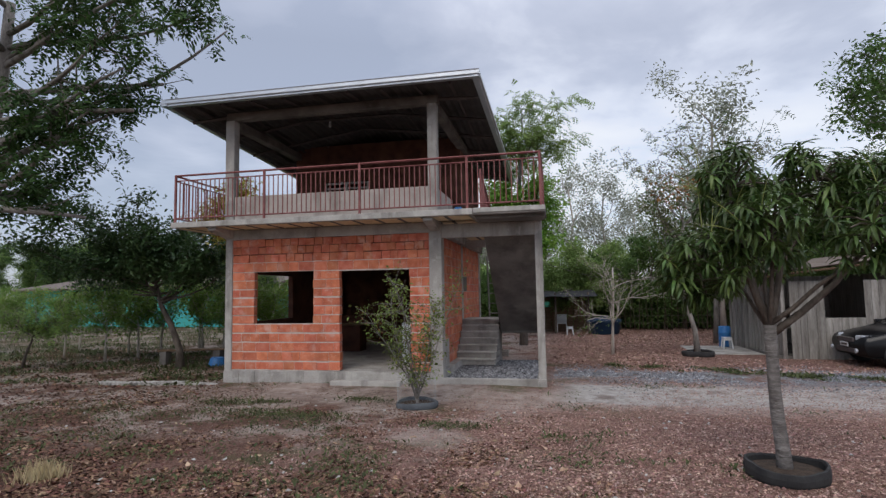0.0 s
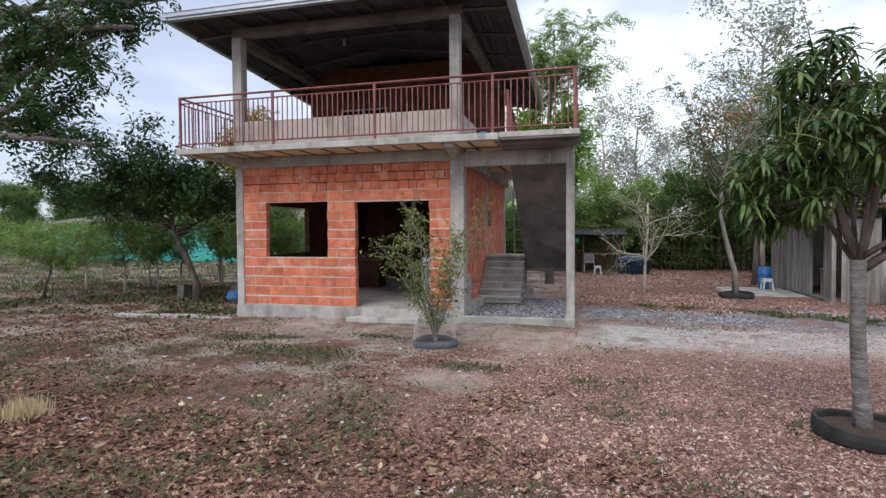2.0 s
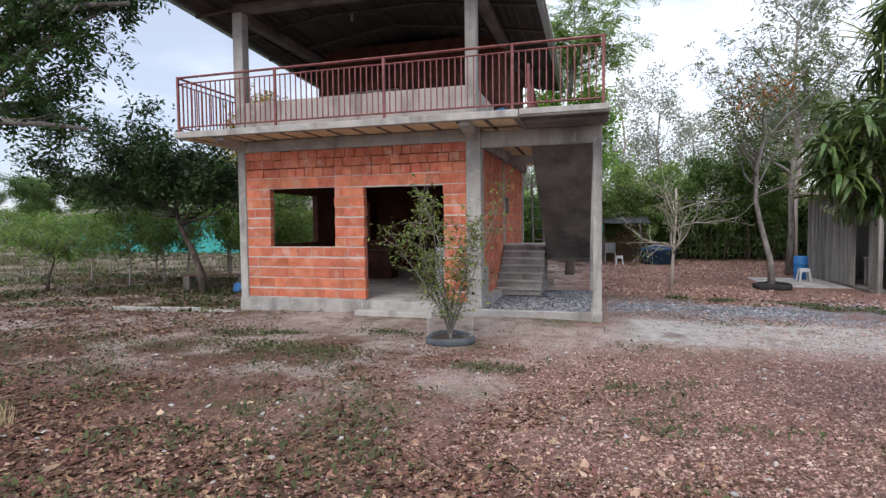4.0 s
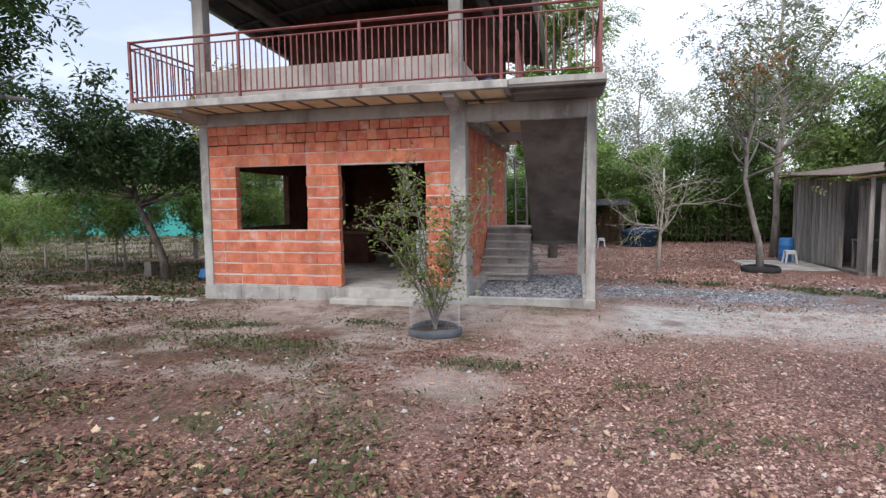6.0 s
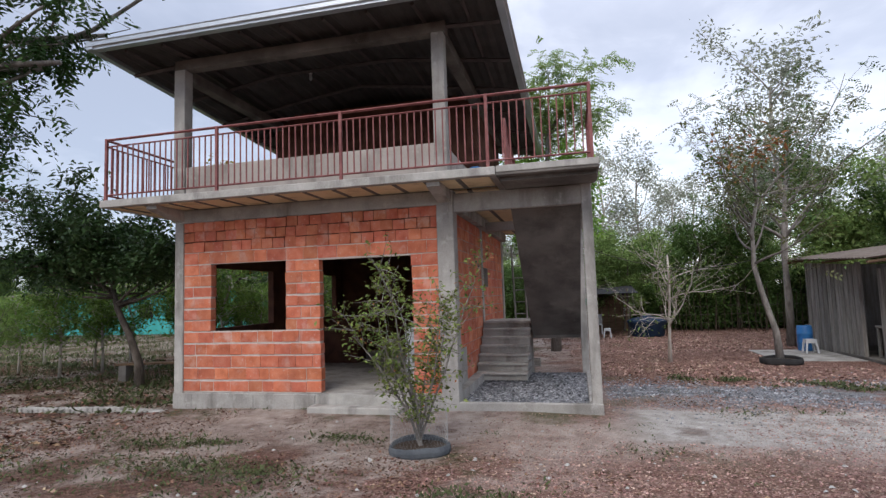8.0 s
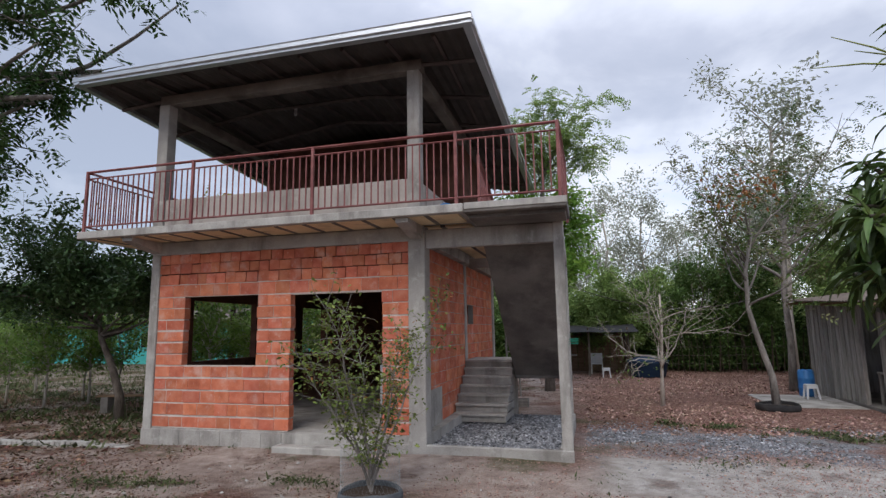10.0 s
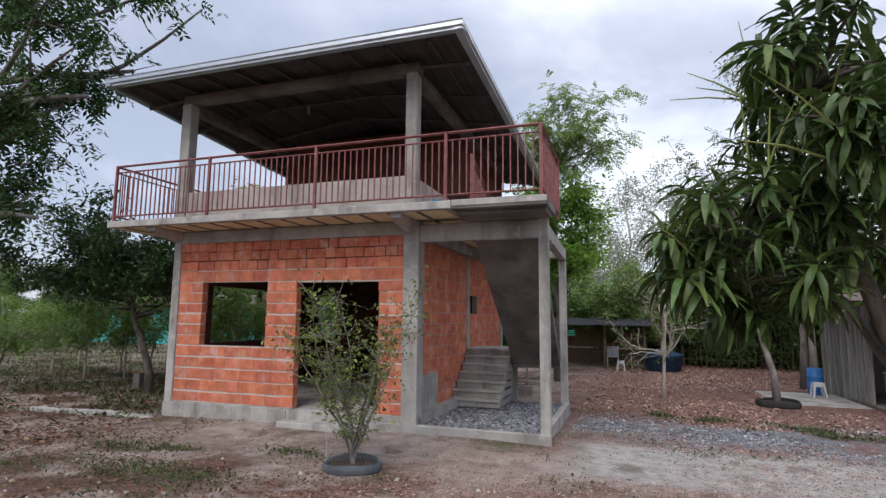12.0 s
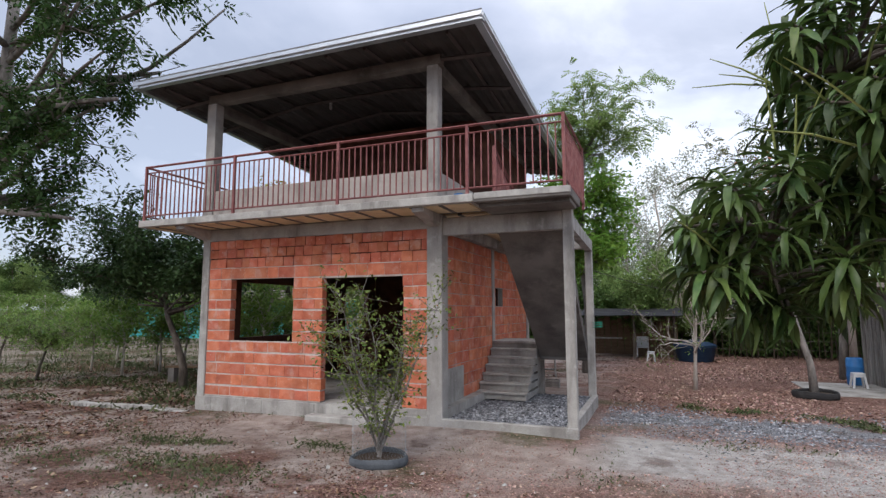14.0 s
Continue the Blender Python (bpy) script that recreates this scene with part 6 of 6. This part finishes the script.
while len(pts) < 9000:
    x, y = gr.uniform(-0.5, 9.5), gr.uniform(13.8, 27)
    if not inside_house(x, y) and noise.noise((x * 0.8, y * 0.8, 9.7)) > gr.uniform(-0.6, 0.5) and not (4.5 < x < 10 and 16.8 < y < 20.9):
        pts.append((x, y, ground_z(x, y)))
scatter("yard_pebbles", "reddish pebbles over the back yard", "gravel", pts, [0.015 + 0.03 * gr.random() ** 2 for _ in pts], M_STONE, STONE, 11)
pts = []
while len(pts) < 3200:
    f = gr.random()
    x, y = 1.6 + 6.0 * f + gr.gauss(0, 0.2), 15.2 - 2.6 * f + gr.gauss(0, 0.22)
    if noise.noise((x * 1.3, y * 1.3, 4.7)) > gr.uniform(-0.1, 0.3):
        pts.append((x, y, ground_z(x, y) + 0.02 * gr.random()))
scatter("verge_weeds", "dry olive weeds along the drive's edge", "weeds", pts, [0.015 + 0.03 * gr.random() ** 2 for _ in pts], M_GRASS, WEED, 12)
pts = [(-4.95 + gr.gauss(0, 0.10), 4.2 + gr.gauss(0, 0.10), ground_z(-4.95, 4.2)) for _ in range(500)]
scatter("dry_tuft", "tuft of dry straw-coloured grass", "grass", pts, [0.06 + 0.12 * gr.random() for _ in pts], M_STRAW, BLADE, 8)

# ---- edging row of bricks ----
edging = thing("brick_edging", "row of pale hollow bricks laid on the ground as edging", "edging", (0, 0, 0))
bm = bmesh.new()
box(bm, -0.05, 0.05, -0.09, 0.09, 0, 0.09, 0.008)
ob = link("brick", bm, M_CONC_LIGHT, edging)
first = ob
for i in range(19):
    if i:
        ob = new("brick", first.data)
        ob.parent = edging
    f = i / 18
    x, y = -10.4 + 2.15 * f, 10.72 + 0.06 * f
    ob.location = (x, y, ground_z(x, y) - 0.015)
    ob.rotation_euler = (radians(gr.uniform(-4, 4)), radians(gr.uniform(-3, 3)), radians(gr.uniform(-6, 6)))
part("strip", boxed(-8.2, -7.36, 10.66, 10.88, -0.46, -0.335, 0.01), M_CONC_LIGHT, edging)

# ---- masonry pieces ----
unit = {}


def brick_piece(parent, along, u0, u1, z0, z1, w0, w1, mat=M_BRICK, name="brick"):
    key = (name, along)
    if key not in unit:
        bm = bmesh.new()
        box(bm, -0.5, 0.5, -0.5, 0.5, -0.5, 0.5)
        bmesh.ops.bevel(bm, geom=bm.edges[:], offset=0.02, segments=1, affect="EDGES")
        ob = link(name, bm, mat, parent)
        unit[key] = ob.data
    else:
        ob = new(name, unit[key])
        ob.parent = parent
    du, dw, dz = u1 - u0, w1 - w0, z1 - z0
    if along == "x":
        ob.location, ob.scale = ((u0 + u1) / 2, (w0 + w1) / 2, (z0 + z1) / 2), (du, dw, dz)
    else:
        ob.location, ob.scale = ((w0 + w1) / 2, (u0 + u1) / 2, (z0 + z1) / 2), (dw, du, dz)


def lay(parent, along, u0, u1, z0, z1, w0, w1, length, joint, vary=0.25, rough=0.004, mat=M_BRICK, name="brick", gap=0.003, ragged=0.003):
    """One course of bricks between u0 and u1."""
    u = u0
    while u < u1 - 0.03:
        L = length * gr.uniform(1 - vary, 1 + vary)
        if u1 - (u + L) < length * 0.45:
            L = u1 - u
        j = gr.uniform(-rough, rough)
        open_joint = gr.uniform(0.0, 0.009) if gap is None else gap
        brick_piece(parent, along, u + open_joint, min(u + L, u1) - open_joint, z0 + joint * 0.5 + gr.uniform(-0.002, 0.002), z1 - joint * 0.5 + gr.uniform(-ragged, ragged * 0.5), w0 + j, w1 + j, mat, name)
        u += L


zs = [-0.06 + 0.212 * i for i in range(6)] + [1.0 + 0.2 * i for i in range(1, 7)]
for a, b in zip(zs, zs[1:]):
    spans = [(-7.15, -6.59), (-5.11, -4.47), (-2.83, -2.38)] if a > 0.95 else [(-7.15, -4.47), (-2.83, -2.38)]
    course = gr.choice((0.014, 0.02, 0.032, 0.04)) if a < 1.7 else 0.016
    for u0, u1 in spans:
        u0, u1 = (u0 + gr.uniform(-0.012, 0.006) if u0 > -7 else u0), (u1 + gr.uniform(-0.006, 0.014) if u1 < -2.5 else u1)
        lay(wall_front, "x", u0, u1, a, b, 11.0, 11.15, 0.27, course, 0.35, 0.006, ragged=0.008)
lay(wall_front, "x", -7.15, -2.38, 2.2, 2.42, 11.0, 11.15, 0.31, 0.016)
for a, b in ((2.42, 2.615), (2.615, 2.795), (2.795, 2.972)):
    lay(wall_front, "x", -7.15, -2.38, a, b, 11.0, 11.15, 0.20, 0.010, 0.14, 0.013, M_BRICK, "brick", None, 0.016)
z = -0.06
for i in range(14):
    a, b = z + i * 0.2164, z + (i + 1) * 0.2164
    for u0, u1 in ((11.26, 14.5), (14.68, 17.88)):
        cuts = [(u0, u1)]
        if u0 > 14.6 and b > 1.8 and a < 2.1:
            cuts = [(u0, 14.8), (15.42, u1)]
        for c, d in cuts:
            lay(wall_side, "y", c, d, a, b, -2.41, XI, 0.40, 0.010, 0.15)
lay(plinth, "x", -7.345, -4.57, -0.45, -0.075, 10.965, 11.0, 0.40, 0.01, 0.05, 0.002, M_CONC, "block")
